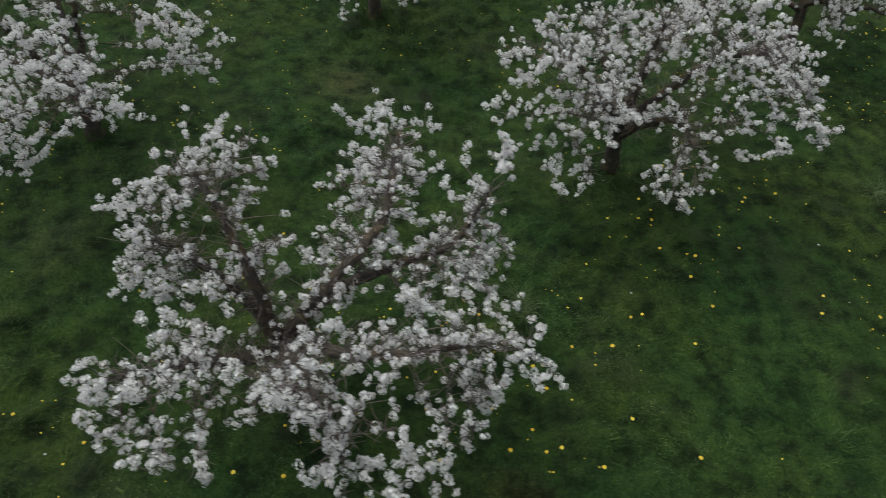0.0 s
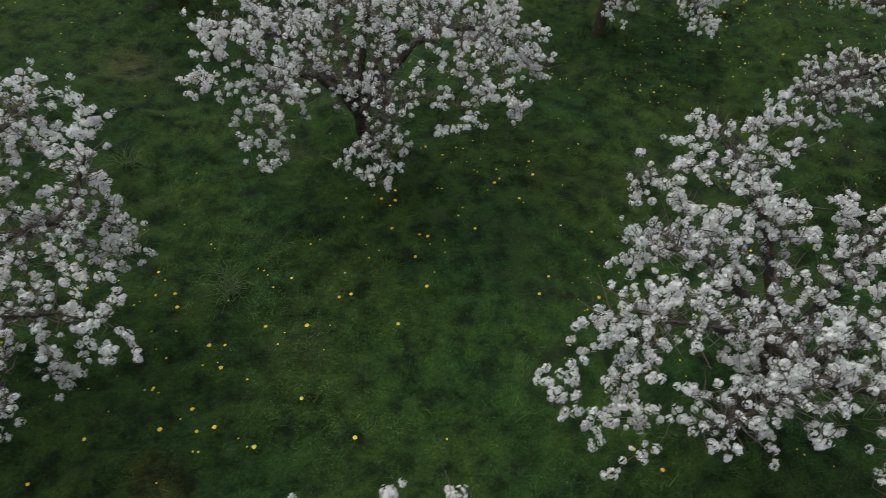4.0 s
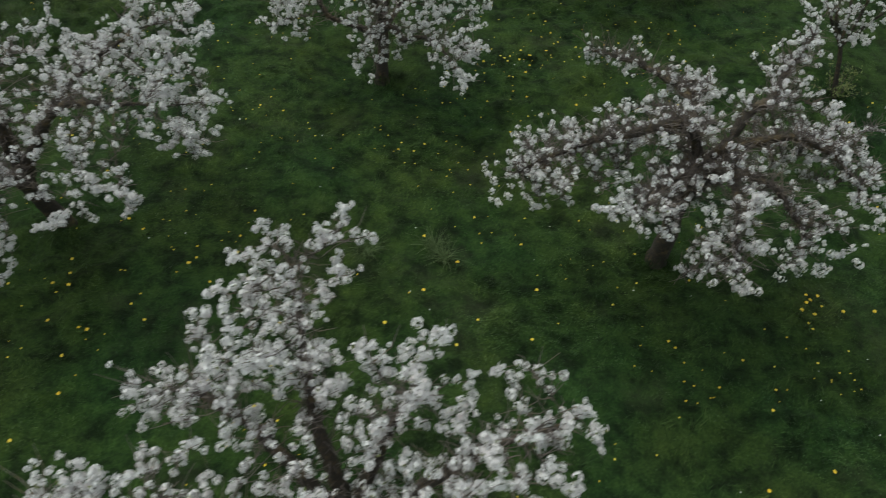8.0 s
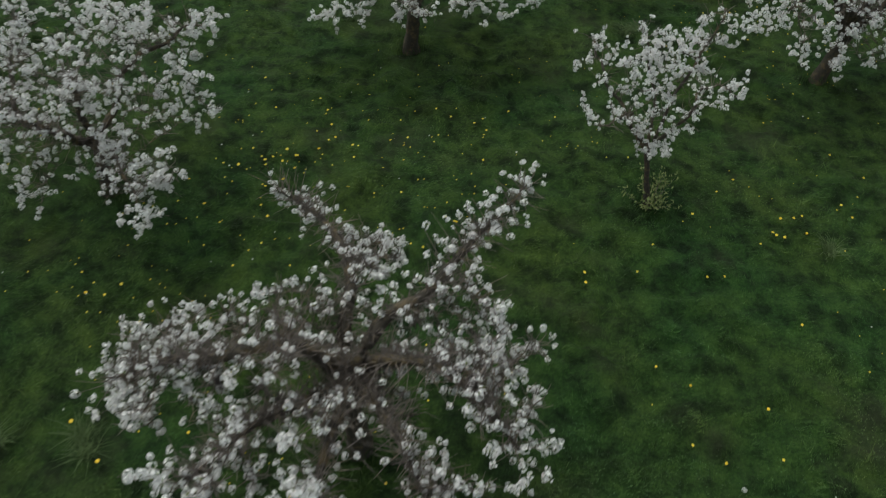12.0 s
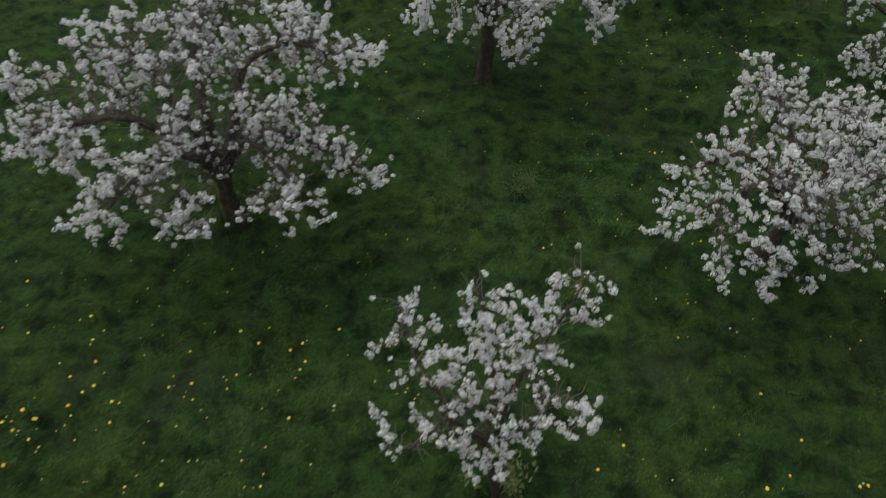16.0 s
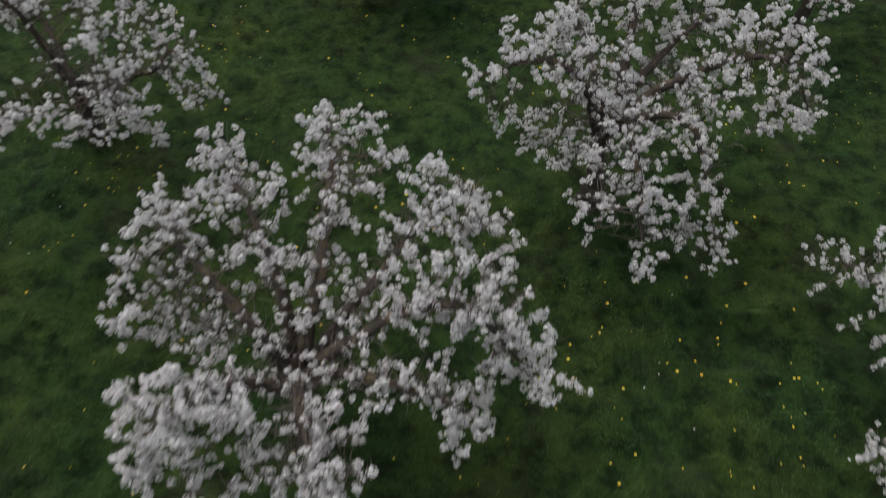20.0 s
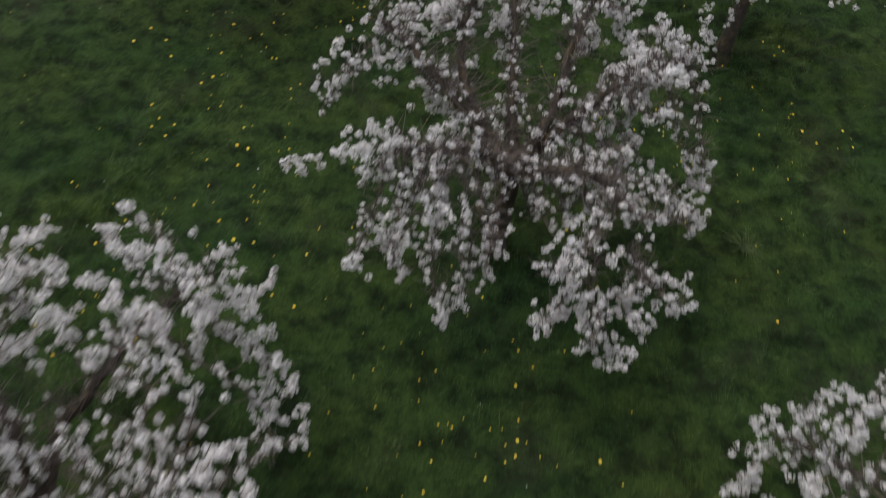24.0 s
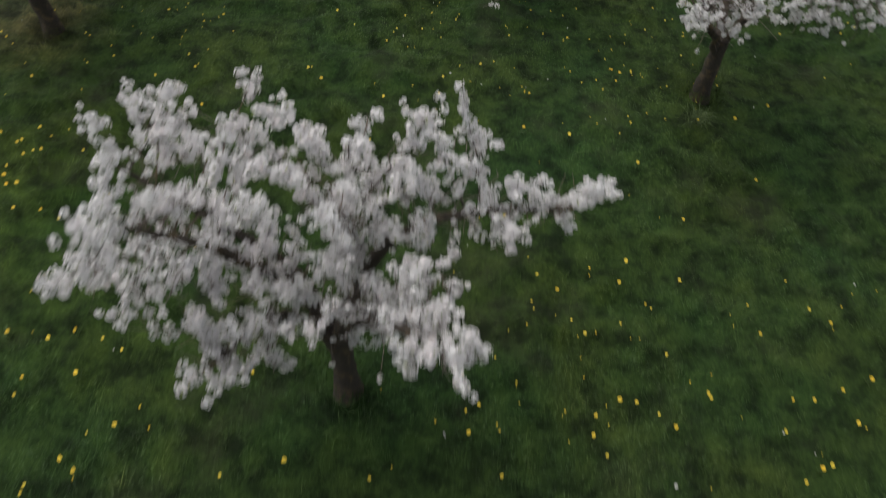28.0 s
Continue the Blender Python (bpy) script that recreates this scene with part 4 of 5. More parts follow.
ORCHARD.append(("low fruit tree with loose white blossom", 0.7, (24.40, 24.00), (24.45, 24.00, 1.15), 0.15, (0.6, 1), [
    (23.78, 23.89, 3.16, 0.55), (24.61, 24.00, 3.15, 0.55), (24.21, 24.73, 3.12, 0.55), (25.46, 23.75, 2.93, 0.55), (25.33, 24.76, 2.92, 0.55), (24.80, 23.12, 2.86, 0.55), (23.52, 22.98, 2.83, 0.55), (22.96, 23.58, 2.52, 0.55), (22.83, 24.46, 2.49, 0.55), (24.74, 25.66, 2.40, 0.55), (25.26, 22.57, 2.34, 0.55), (25.77, 23.32, 2.33, 0.55), (23.32, 22.42, 2.22, 0.55), (23.35, 25.34, 2.18, 0.46)],
    [(26.29, 24.44, 2.12, 0.55), (25.67, 25.30, 2.10, 0.55), (24.35, 22.21, 2.00, 0.55), (23.13, 25.58, 1.87, 0.36), (26.33, 23.31, 1.78, 0.55), (23.39, 24.44, 1.75, 0.50), (24.59, 26.16, 1.69, 0.55), (22.90, 22.74, 1.64, 0.50), (25.71, 22.29, 1.60, 0.55), (22.63, 25.78, 1.53, 0.50), (25.79, 25.80, 1.50, 0.55), (22.99, 24.58, 1.42, 0.50), (22.98, 23.12, 1.00, 0.50)]))
ORCHARD.append(("fruit tree in white blossom with a leaning dark trunk", 1.1, (10.75, 28.15), (10.80, 28.15, 1.15), 0.15, (0.6, 1), [
    (10.48, 28.40, 3.39, 0.55), (11.76, 28.01, 3.22, 0.50), (9.84, 27.63, 3.15, 0.55), (12.19, 27.14, 3.09, 0.49), (10.79, 27.68, 3.08, 0.55), (10.11, 29.08, 2.88, 0.55), (12.50, 27.15, 2.68, 0.41), (9.51, 28.22, 2.65, 0.55), (11.43, 26.15, 2.60, 0.40), (12.31, 28.48, 2.53, 0.50)],
    [(11.59, 29.44, 2.46, 0.50), (12.60, 26.47, 2.42, 0.41), (12.89, 27.96, 2.30, 0.48), (12.03, 26.44, 2.29, 0.49), (10.85, 26.12, 2.20, 0.35), (9.59, 29.49, 2.19, 0.55), (10.48, 30.02, 1.94, 0.55), (12.72, 26.78, 1.79, 0.50), (12.99, 27.81, 1.68, 0.50), (9.11, 29.66, 1.47, 0.55)]))
ORCHARD.append(("wide old fruit tree in white blossom with brown twigs inside", 1.2, (14.85, 33.55), (14.90, 33.55, 1.15), 0.17, (0.5, 2), [
    (15.06, 33.55, 3.47, 0.55), (14.66, 34.28, 3.10, 0.55), (15.60, 33.60, 2.70, 0.45), (15.92, 32.63, 2.63, 0.50), (13.71, 35.35, 2.60, 0.40), (14.81, 34.86, 2.60, 0.55), (15.70, 33.10, 2.60, 0.45), (15.20, 32.95, 2.60, 0.42), (16.06, 34.52, 2.51, 0.50), (13.90, 33.20, 2.50, 0.45), (15.59, 35.22, 2.50, 0.32), (16.98, 33.36, 2.42, 0.50), (16.00, 33.70, 2.40, 0.40), (15.81, 34.87, 2.40, 0.36), (15.64, 34.62, 2.40, 0.36), (14.83, 32.80, 2.30, 0.50), (16.31, 35.56, 2.28, 0.50), (16.44, 33.67, 2.25, 0.50), (16.26, 32.62, 2.20, 0.50), (15.31, 35.93, 2.20, 0.50), (15.98, 34.59, 2.20, 0.32)],
    [(13.35, 32.60, 2.10, 0.36), (12.95, 32.50, 2.00, 0.40), (14.52, 35.28, 1.99, 0.50), (13.80, 31.60, 1.90, 0.36), (13.35, 32.05, 1.90, 0.34), (14.03, 35.97, 1.90, 0.50), (14.82, 32.42, 1.90, 0.50), (15.29, 32.34, 1.80, 0.50), (15.89, 32.18, 1.50, 0.40), (16.44, 35.54, 1.46, 0.49), (16.89, 35.06, 1.35, 0.34), (16.44, 32.27, 1.20, 0.30), (17.02, 34.78, 1.15, 0.45), (16.21, 33.33, 0.99, 0.50)]))
ORCHARD.append(("old fruit tree in full white blossom on the meadow", 0.9, (24.23, 33.20), (24.28, 33.20, 1.15), 0.16, (0.6, 1), [
    (24.44, 33.20, 3.50, 0.55), (23.61, 33.09, 3.37, 0.55), (23.85, 32.48, 2.95, 0.55), (25.16, 33.96, 2.85, 0.55), (25.29, 32.95, 2.83, 0.55), (22.99, 33.27, 2.82, 0.55), (23.09, 34.03, 2.58, 0.55), (22.39, 33.10, 2.30, 0.55), (25.50, 34.50, 2.19, 0.55), (25.96, 33.00, 2.14, 0.55), (23.84, 31.46, 2.06, 0.50)],
    [(22.52, 34.87, 2.04, 0.45), (22.56, 33.83, 2.01, 0.50), (23.20, 35.20, 1.95, 0.50), (25.67, 32.02, 1.93, 0.55), (23.21, 32.12, 1.84, 0.50), (24.42, 35.36, 1.52, 0.55), (22.55, 34.57, 1.49, 0.40), (22.54, 33.56, 1.41, 0.50), (25.62, 35.00, 1.30, 0.55), (22.35, 35.01, 1.09, 0.42), (22.30, 34.70, 0.50, 0.50)]))
ORCHARD.append(("large wide fruit tree in white blossom with an open middle", 1.15, (19.30, 37.95), (19.32, 37.90, 1.70), 0.15, (0.55, 3.2), [
    (20.16, 40.01, 3.49, 0.31), (18.73, 39.40, 3.36, 0.50), (20.21, 40.29, 3.34, 0.30), (19.31, 40.12, 3.18, 0.37), (17.39, 39.34, 3.06, 0.16), (19.98, 39.71, 2.91, 0.35), (20.51, 39.66, 2.85, 0.33), (18.38, 39.46, 2.84, 0.47), (19.08, 40.65, 2.84, 0.45), (20.85, 38.47, 2.79, 0.47), (19.52, 40.00, 2.77, 0.33), (20.99, 39.73, 2.72, 0.36), (17.68, 39.06, 2.72, 0.28), (20.87, 39.04, 2.67, 0.40), (17.75, 37.46, 2.65, 0.30), (20.25, 39.40, 2.60, 0.35), (19.05, 39.26, 2.60, 0.20), (17.76, 37.11, 2.57, 0.34), (21.45, 39.35, 2.57, 0.41), (19.99, 38.42, 2.54, 0.28), (17.65, 38.88, 2.40, 0.33), (17.83, 40.09, 2.32, 0.50), (18.32, 38.61, 2.30, 0.40), (17.00, 38.74, 2.30, 0.30), (18.52, 37.48, 2.23, 0.49), (19.83, 38.34, 2.20, 0.35), (17.49, 37.60, 2.17, 0.36), (18.34, 36.80, 2.17, 0.45), (19.17, 40.73, 2.14, 0.50)],
    [(18.55, 38.03, 2.10, 0.40), (20.00, 36.46, 2.07, 0.48), (20.47, 38.08, 1.90, 0.50), (16.76, 37.59, 1.90, 0.24), (19.05, 38.73, 1.90, 0.22), (18.96, 36.54, 1.89, 0.34), (20.80, 37.76, 1.80, 0.50), (20.11, 37.86, 1.80, 0.35), (20.63, 39.13, 1.77, 0.50), (17.90, 36.50, 1.75, 0.50), (18.28, 39.16, 1.73, 0.28), (16.83, 38.58, 1.70, 0.15), (21.80, 38.31, 1.66, 0.24), (20.23, 36.17, 1.64, 0.37), (19.82, 37.52, 1.60, 0.40), (21.60, 37.78, 1.50, 0.35), (21.01, 36.54, 1.42, 0.50), (19.80, 35.99, 1.34, 0.28), (18.78, 36.13, 1.29, 0.32), (20.56, 35.89, 1.22, 0.45)]))
ORCHARD.append(("old fruit tree in full white blossom on the meadow", 0.75, (13.62, 43.80), (13.67, 43.80, 1.15), 0.15, (0.6, 1), [
    (15.59, 43.89, 3.52, 0.50), (13.66, 43.33, 3.43, 0.55), (13.35, 44.05, 3.29, 0.55), (14.44, 44.09, 3.25, 0.55), (16.06, 45.29, 3.04, 0.50), (13.45, 42.64, 3.00, 0.55), (12.98, 44.73, 2.98, 0.55), (13.93, 44.76, 2.94, 0.55), (14.51, 42.88, 2.93, 0.55), (12.71, 43.28, 2.83, 0.55), (14.99, 43.96, 2.62, 0.55), (14.45, 45.32, 2.60, 0.40), (12.05, 44.26, 2.50, 0.55), (12.23, 42.79, 2.35, 0.55), (15.83, 43.52, 2.34, 0.50)],
    [(15.71, 42.29, 2.30, 0.30), (12.46, 45.14, 2.29, 0.55), (15.81, 44.21, 2.24, 0.38), (15.58, 44.61, 2.20, 0.44), (13.95, 42.79, 2.20, 0.40), (13.35, 45.67, 2.09, 0.55), (14.45, 42.78, 1.90, 0.40), (11.92, 44.77, 1.86, 0.55), (15.35, 45.38, 1.82, 0.50), (14.94, 42.51, 1.70, 0.40), (15.03, 42.68, 1.60, 0.25), (11.52, 44.17, 1.54, 0.55), (15.17, 42.32, 1.50, 0.25), (13.81, 45.96, 1.47, 0.55), (15.05, 42.24, 1.30, 0.25)]))
ORCHARD.append(("old fruit tree with leaning trunk, white blossom", 0.95, (23.30, 42.75), (23.35, 43.15, 1.30), 0.16, (0.6, 1.2), [
    (22.65, 44.88, 3.42, 0.50), (21.41, 43.68, 3.33, 0.42), (22.51, 42.15, 3.31, 0.38), (22.72, 45.70, 3.30, 0.18), (21.71, 45.91, 3.28, 0.12), (23.47, 45.77, 3.17, 0.50), (22.29, 42.67, 3.15, 0.43), (20.92, 43.39, 3.06, 0.39), (22.94, 41.78, 3.00, 0.33), (22.33, 44.65, 2.95, 0.49), (21.50, 46.23, 2.91, 0.11), (23.73, 46.81, 2.83, 0.50), (22.44, 41.85, 2.82, 0.36), (24.31, 46.18, 2.80, 0.50), (24.09, 45.08, 2.80, 0.50), (21.64, 45.49, 2.80, 0.27), (21.27, 44.92, 2.80, 0.26), (21.67, 45.09, 2.80, 0.35), (21.98, 45.32, 2.80, 0.30), (22.21, 44.99, 2.80, 0.32), (22.57, 45.02, 2.80, 0.35), (22.43, 45.20, 2.80, 0.27), (23.09, 45.26, 2.80, 0.28), (21.36, 45.13, 2.80, 0.20), (21.80, 44.95, 2.80, 0.24), (20.52, 43.49, 2.74, 0.14), (20.53, 44.75, 2.72, 0.10), (21.22, 44.90, 2.70, 0.20), (21.46, 44.86, 2.70, 0.24), (22.19, 43.55, 2.61, 0.32), (24.08, 43.21, 2.60, 0.45), (22.74, 43.50, 2.60, 0.50), (23.62, 44.98, 2.60, 0.50), (22.88, 41.60, 2.55, 0.29), (22.14, 42.81, 2.45, 0.39), (20.68, 44.35, 2.45, 0.27)],
    [(21.07, 44.24, 2.45, 0.32), (21.21, 43.90, 2.45, 0.38), (21.59, 44.21, 2.45, 0.35), (21.94, 44.41, 2.45, 0.35), (21.64, 43.86, 2.45, 0.32), (22.03, 44.08, 2.45, 0.35), (20.86, 43.62, 2.45, 0.26), (21.16, 43.62, 2.45, 0.27), (22.21, 43.73, 2.45, 0.35), (20.36, 44.38, 2.45, 0.10), (20.59, 44.26, 2.40, 0.20), (20.92, 43.90, 2.40, 0.22), (21.38, 43.73, 2.40, 0.20), (22.10, 41.53, 2.35, 0.29), (21.87, 41.82, 2.34, 0.36), (23.79, 44.02, 2.30, 0.35), (24.44, 42.85, 2.30, 0.40), (22.63, 41.63, 2.23, 0.30), (20.10, 44.61, 2.20, 0.10), (21.79, 42.94, 2.14, 0.30), (21.56, 42.58, 2.03, 0.31), (24.37, 41.88, 2.00, 0.30), (21.03, 42.67, 1.99, 0.18), (23.56, 42.39, 1.90, 0.35), (22.40, 41.31, 1.51, 0.28)]))
ORCHARD.append(("low broad fruit tree densely covered in white blossom", 2.0, (18.44, 49.30), (18.41, 49.41, 1.10), 0.155, (1, 0.6), [
    (17.38, 48.77, 4.19, 0.24), (18.03, 48.81, 3.98, 0.25), (17.16, 48.39, 3.96, 0.30), (17.77, 50.34, 3.90, 0.09), (17.22, 49.67, 3.90, 0.34), (18.56, 48.85, 3.85, 0.19), (18.80, 49.12, 3.83, 0.20), (18.05, 49.38, 3.80, 0.38), (19.12, 49.76, 3.71, 0.32), (18.42, 49.80, 3.70, 0.38), (19.11, 48.18, 3.68, 0.17), (17.85, 49.95, 3.61, 0.32), (16.42, 49.93, 3.60, 0.09), (19.36, 50.00, 3.60, 0.34), (19.15, 48.70, 3.52, 0.19), (19.43, 47.99, 3.51, 0.17), (19.43, 48.39, 3.49, 0.17), (19.72, 48.17, 3.42, 0.17), (18.18, 49.70, 3.40, 0.30), (20.05, 49.80, 3.39, 0.19), (18.02, 49.44, 3.20, 0.36), (16.52, 48.61, 3.20, 0.13), (20.66, 49.90, 3.18, 0.26), (19.67, 49.94, 3.13, 0.20), (18.68, 49.83, 3.10, 0.32), (19.06, 49.87, 3.10, 0.32), (17.63, 49.14, 3.10, 0.36), (18.75, 49.28, 3.05, 0.30), (17.10, 50.04, 3.05, 0.28), (19.92, 49.51, 3.04, 0.20), (19.01, 49.42, 3.00, 0.30), (19.28, 49.63, 3.00, 0.30), (18.48, 49.79, 3.00, 0.30), (17.10, 49.53, 2.95, 0.30), (17.73, 49.47, 2.95, 0.32), (19.41, 49.12, 2.90, 0.28)],
    [(18.16, 49.12, 2.90, 0.32), (18.49, 49.43, 2.90, 0.36), (20.85, 50.23, 2.90, 0.17), (16.79, 48.93, 2.90, 0.34), (17.36, 48.65, 2.90, 0.30), (18.31, 48.72, 2.80, 0.28), (18.99, 48.85, 2.80, 0.26), (17.60, 48.84, 2.70, 0.30), (18.82, 49.09, 2.70, 0.28), (17.13, 49.30, 2.68, 0.32), (17.79, 48.69, 2.60, 0.32), (18.55, 49.19, 2.60, 0.34), (17.91, 49.12, 2.60, 0.30), (20.51, 49.99, 2.55, 0.17), (16.72, 48.95, 2.45, 0.22), (17.48, 48.58, 2.40, 0.26), (18.29, 49.11, 2.40, 0.22), (18.42, 49.05, 2.30, 0.17), (17.62, 48.27, 2.28, 0.26), (19.22, 49.06, 2.20, 0.26), (18.94, 49.13, 1.90, 0.30), (17.86, 48.92, 1.80, 0.30), (17.51, 48.78, 1.80, 0.30), (18.72, 49.18, 1.60, 0.21)]))
ORCHARD.append(("old fruit tree in full white blossom on the meadow", 0.6, (-1.95, 13.45), (-1.90, 13.45, 1.15), 0.15, (0.6, 1), [
    (-0.70, 11.66, 2.30, 0.50), (-2.63, 11.29, 2.20, 0.50)],
    [(-2.09, 11.13, 1.60, 0.30), (-1.02, 11.52, 1.60, 0.30)]))
ORCHARD.append(("old fruit tree in full white blossom on the meadow", 0.6, (12.60, 55.30), (12.65, 55.30, 1.15), 0.16, (0.6, 1), [
    ],
    []))
ORCHARD.append(("old fruit tree in full white blossom on the meadow", 0.6, (19.70, 57.60), (19.75, 57.60, 1.15), 0.15, (0.6, 1), [
    (19.93, 54.75, 1.60, 0.20)],
    []))
ORCHARD.append(("fruit tree with bare brown trunk and drooping white blossom", 0.8, (23.39, 54.93), (23.36, 54.95, 1.10), 0.15, (0.6, 1), [
    (22.32, 53.55, 2.50, 0.40), (23.04, 53.84, 2.40, 0.40), (23.62, 54.22, 2.40, 0.40), (24.74, 54.53, 2.20, 0.35)],
    [(22.89, 53.95, 2.10, 0.35), (22.45, 54.03, 2.00, 0.30), (24.18, 54.44, 1.90, 0.35)]))
# ---- the courses of main limbs that show through the flower ----
BOUGHS = {}
BOUGHS[0] = [
    [(-1.80, 4.25, 1.50), (-1.92, 4.40, 2.16), (-2.10, 4.60, 2.70), (-2.31, 4.80, 3.07), (-2.60, 5.20, 3.10)],
    [(-1.50, 4.25, 1.70), (-1.23, 4.30, 2.20), (-0.75, 4.85, 2.69), (-0.70, 5.40, 2.95), (-0.75, 6.20, 2.90)],
    [(-2.00, 4.00, 1.30), (-2.30, 3.70, 1.60), (-2.70, 3.30, 1.95), (-3.10, 3.20, 1.90)],
    [(-1.40, 3.90, 1.70), (-0.80, 3.50, 2.20), (-0.10, 3.40, 2.50), (0.60, 3.70, 2.30)],
    [(-1.50, 3.70, 1.80), (-1.10, 3.10, 2.20), (-0.70, 2.60, 2.00)],
    [(-2.10, 4.50, 1.70), (-2.70, 4.70, 2.20), (-3.10, 4.70, 2.40)],
    [(-1.30, 4.40, 2.00), (-0.50, 4.80, 2.20), (0.20, 5.10, 2.30), (0.55, 5.35, 3.10)]]
BOUGHS[1] = [
    [(2.50, 8.90, 1.35), (2.27, 8.90, 1.70), (1.77, 8.90, 2.35), (1.40, 8.40, 2.70)],
    [(2.70, 8.95, 1.60), (2.79, 9.00, 2.16), (2.98, 9.10, 3.10)],
    [(2.85, 8.90, 1.40), (3.21, 8.90, 1.86), (3.67, 8.90, 2.50), (4.30, 8.80, 2.75), (4.80, 9.20, 2.50)],
    [(2.80, 9.30, 1.60), (3.30, 10.00, 2.30), (4.10, 10.50, 2.75)],
    [(2.90, 8.60, 1.60), (3.20, 8.00, 2.10), (3.30, 7.40, 2.10)],
    [(2.50, 9.30, 1.60), (2.10, 9.80, 2.20), (2.30, 10.40, 2.30)],
    [(2.45, 8.70, 1.60), (2.00, 8.00, 2.40), (1.80, 7.50, 2.30)]]
BOUGHS[4] = [
    [(7.90, 4.80, 1.90), (7.61, 5.26, 2.65), (7.50, 5.80, 3.10), (7.20, 6.40, 3.10)],
    [(8.40, 4.40, 2.10), (8.84, 4.57, 2.80), (9.40, 4.80, 3.00), (9.95, 4.95, 3.10)],
    [(7.70, 4.20, 2.20), (6.90, 3.90, 2.80), (6.00, 3.90, 2.90)],
    [(7.70, 4.60, 2.10), (7.00, 5.00, 2.70), (6.30, 5.20, 2.50)],
    [(8.10, 4.00, 2.10), (8.20, 3.40, 2.90), (8.30, 2.80, 2.50)],
    [(7.80, 4.10, 1.90), (7.40, 3.40, 2.80), (6.70, 3.10, 2.50)],
    [(8.20, 4.80, 2.10), (8.60, 5.20, 3.10)]]
BOUGHS[6] = [
    [(12.05, 9.45, 2.10), (11.70, 9.30, 2.90), (11.30, 9.10, 3.10), (10.85, 9.05, 2.95), (10.00, 9.30, 2.40), (9.50, 9.30, 1.90)],
    [(12.15, 9.45, 2.30), (12.25, 9.40, 2.72), (12.50, 9.70, 2.98), (12.75, 9.85, 2.95), (13.20, 10.60, 2.90), (13.80, 11.50, 3.00)],
    [(12.20, 9.45, 2.40), (12.80, 9.20, 2.95), (13.40, 9.00, 2.90), (13.80, 8.60, 2.50)],
    [(12.10, 9.30, 2.20), (12.05, 8.60, 2.85), (12.00, 7.90, 2.70), (12.05, 7.40, 2.30)],
    [(11.95, 9.70, 2.20), (12.00, 10.40, 2.50), (11.60, 11.20, 2.30), (10.75, 11.90, 2.05)],
    [(12.20, 9.30, 2.20), (12.70, 8.70, 2.60), (13.10, 8.10, 2.20)],
    [(12.00, 9.30, 2.20), (11.40, 8.60, 2.70), (10.90, 8.00, 2.60)]]
BOUGHS[8] = [
    [(11.90, 18.55, 1.70), (12.04, 18.60, 2.12), (12.20, 18.80, 2.80), (12.34, 19.00, 3.20), (12.90, 19.60, 3.10), (13.70, 19.50, 2.90)],
    [(11.60, 18.50, 1.65), (11.17, 18.50, 2.12), (10.70, 18.40, 2.50), (10.00, 18.20, 2.40), (9.30, 18.30, 2.10)],
    [(11.70, 18.80, 2.00), (11.40, 19.60, 2.80), (11.20, 20.80, 3.00), (10.70, 21.70, 2.90)],
    [(12.10, 18.50, 2.00), (12.70, 18.20, 2.40), (13.30, 17.80, 2.00)],
    [(11.70, 18.30, 2.00), (11.40, 17.70, 2.40), (11.00, 17.00, 2.10)],
    [(12.20, 18.60, 2.20), (13.00, 18.60, 2.30), (13.90, 18.60, 1.70)],
    [(11.60, 18.60, 2.10), (11.30, 18.80, 2.90), (10.90, 18.90, 3.30)]]
BOUGHS[9] = [
    [(20.90, 18.90, 1.65), (21.43, 18.95, 2.05), (22.00, 18.60, 2.00)],
    [(20.70, 18.95, 1.80), (20.90, 19.10, 2.50), (20.93, 19.20, 2.90), (21.00, 19.80, 2.50)],
    [(20.40, 18.70, 1.70), (19.90, 18.30, 2.30), (19.40, 18.00, 2.60), (18.80, 18.00, 2.00)],
    [(20.50, 19.20, 1.70), (20.30, 20.00, 2.40), (20.10, 20.80, 2.00)],
    [(20.50, 18.50, 1.80), (20.20, 17.90, 2.60), (19.80, 17.40, 2.30)],
    [(20.20, 19.00, 1.70), (19.50, 19.10, 2.20), (18.90, 19.10, 1.70)]]
BOUGHS[10] = [
    [(15.95, 23.25, 2.00), (16.30, 23.35, 2.45), (16.96, 23.60, 2.97), (17.60, 23.70, 3.10), (18.30, 23.40, 2.50)],
    [(15.80, 23.40, 2.10), (15.90, 23.90, 2.60), (15.90, 24.80, 3.00), (15.70, 25.80, 3.20)],
    [(15.50, 23.20, 2.10), (14.90, 23.60, 2.60), (14.20, 24.00, 2.90), (13.80, 24.60, 2.50)],
    [(15.50, 22.90, 2.10), (15.20, 22.40, 2.90), (14.70, 21.90, 2.90)],
    [(15.85, 22.90, 2.10), (16.10, 22.30, 2.50), (16.40, 21.70, 2.50)],
    [(16.10, 23.60, 2.20), (16.70, 24.20, 2.90), (17.20, 24.90, 3.20)],
    [(15.50, 23.70, 2.20), (15.00, 24.60, 2.80), (14.50, 25.30, 2.90)],
    [(16.10, 23.10, 2.10), (16.90, 22.90, 2.40), (17.70, 22.80, 2.00)]]
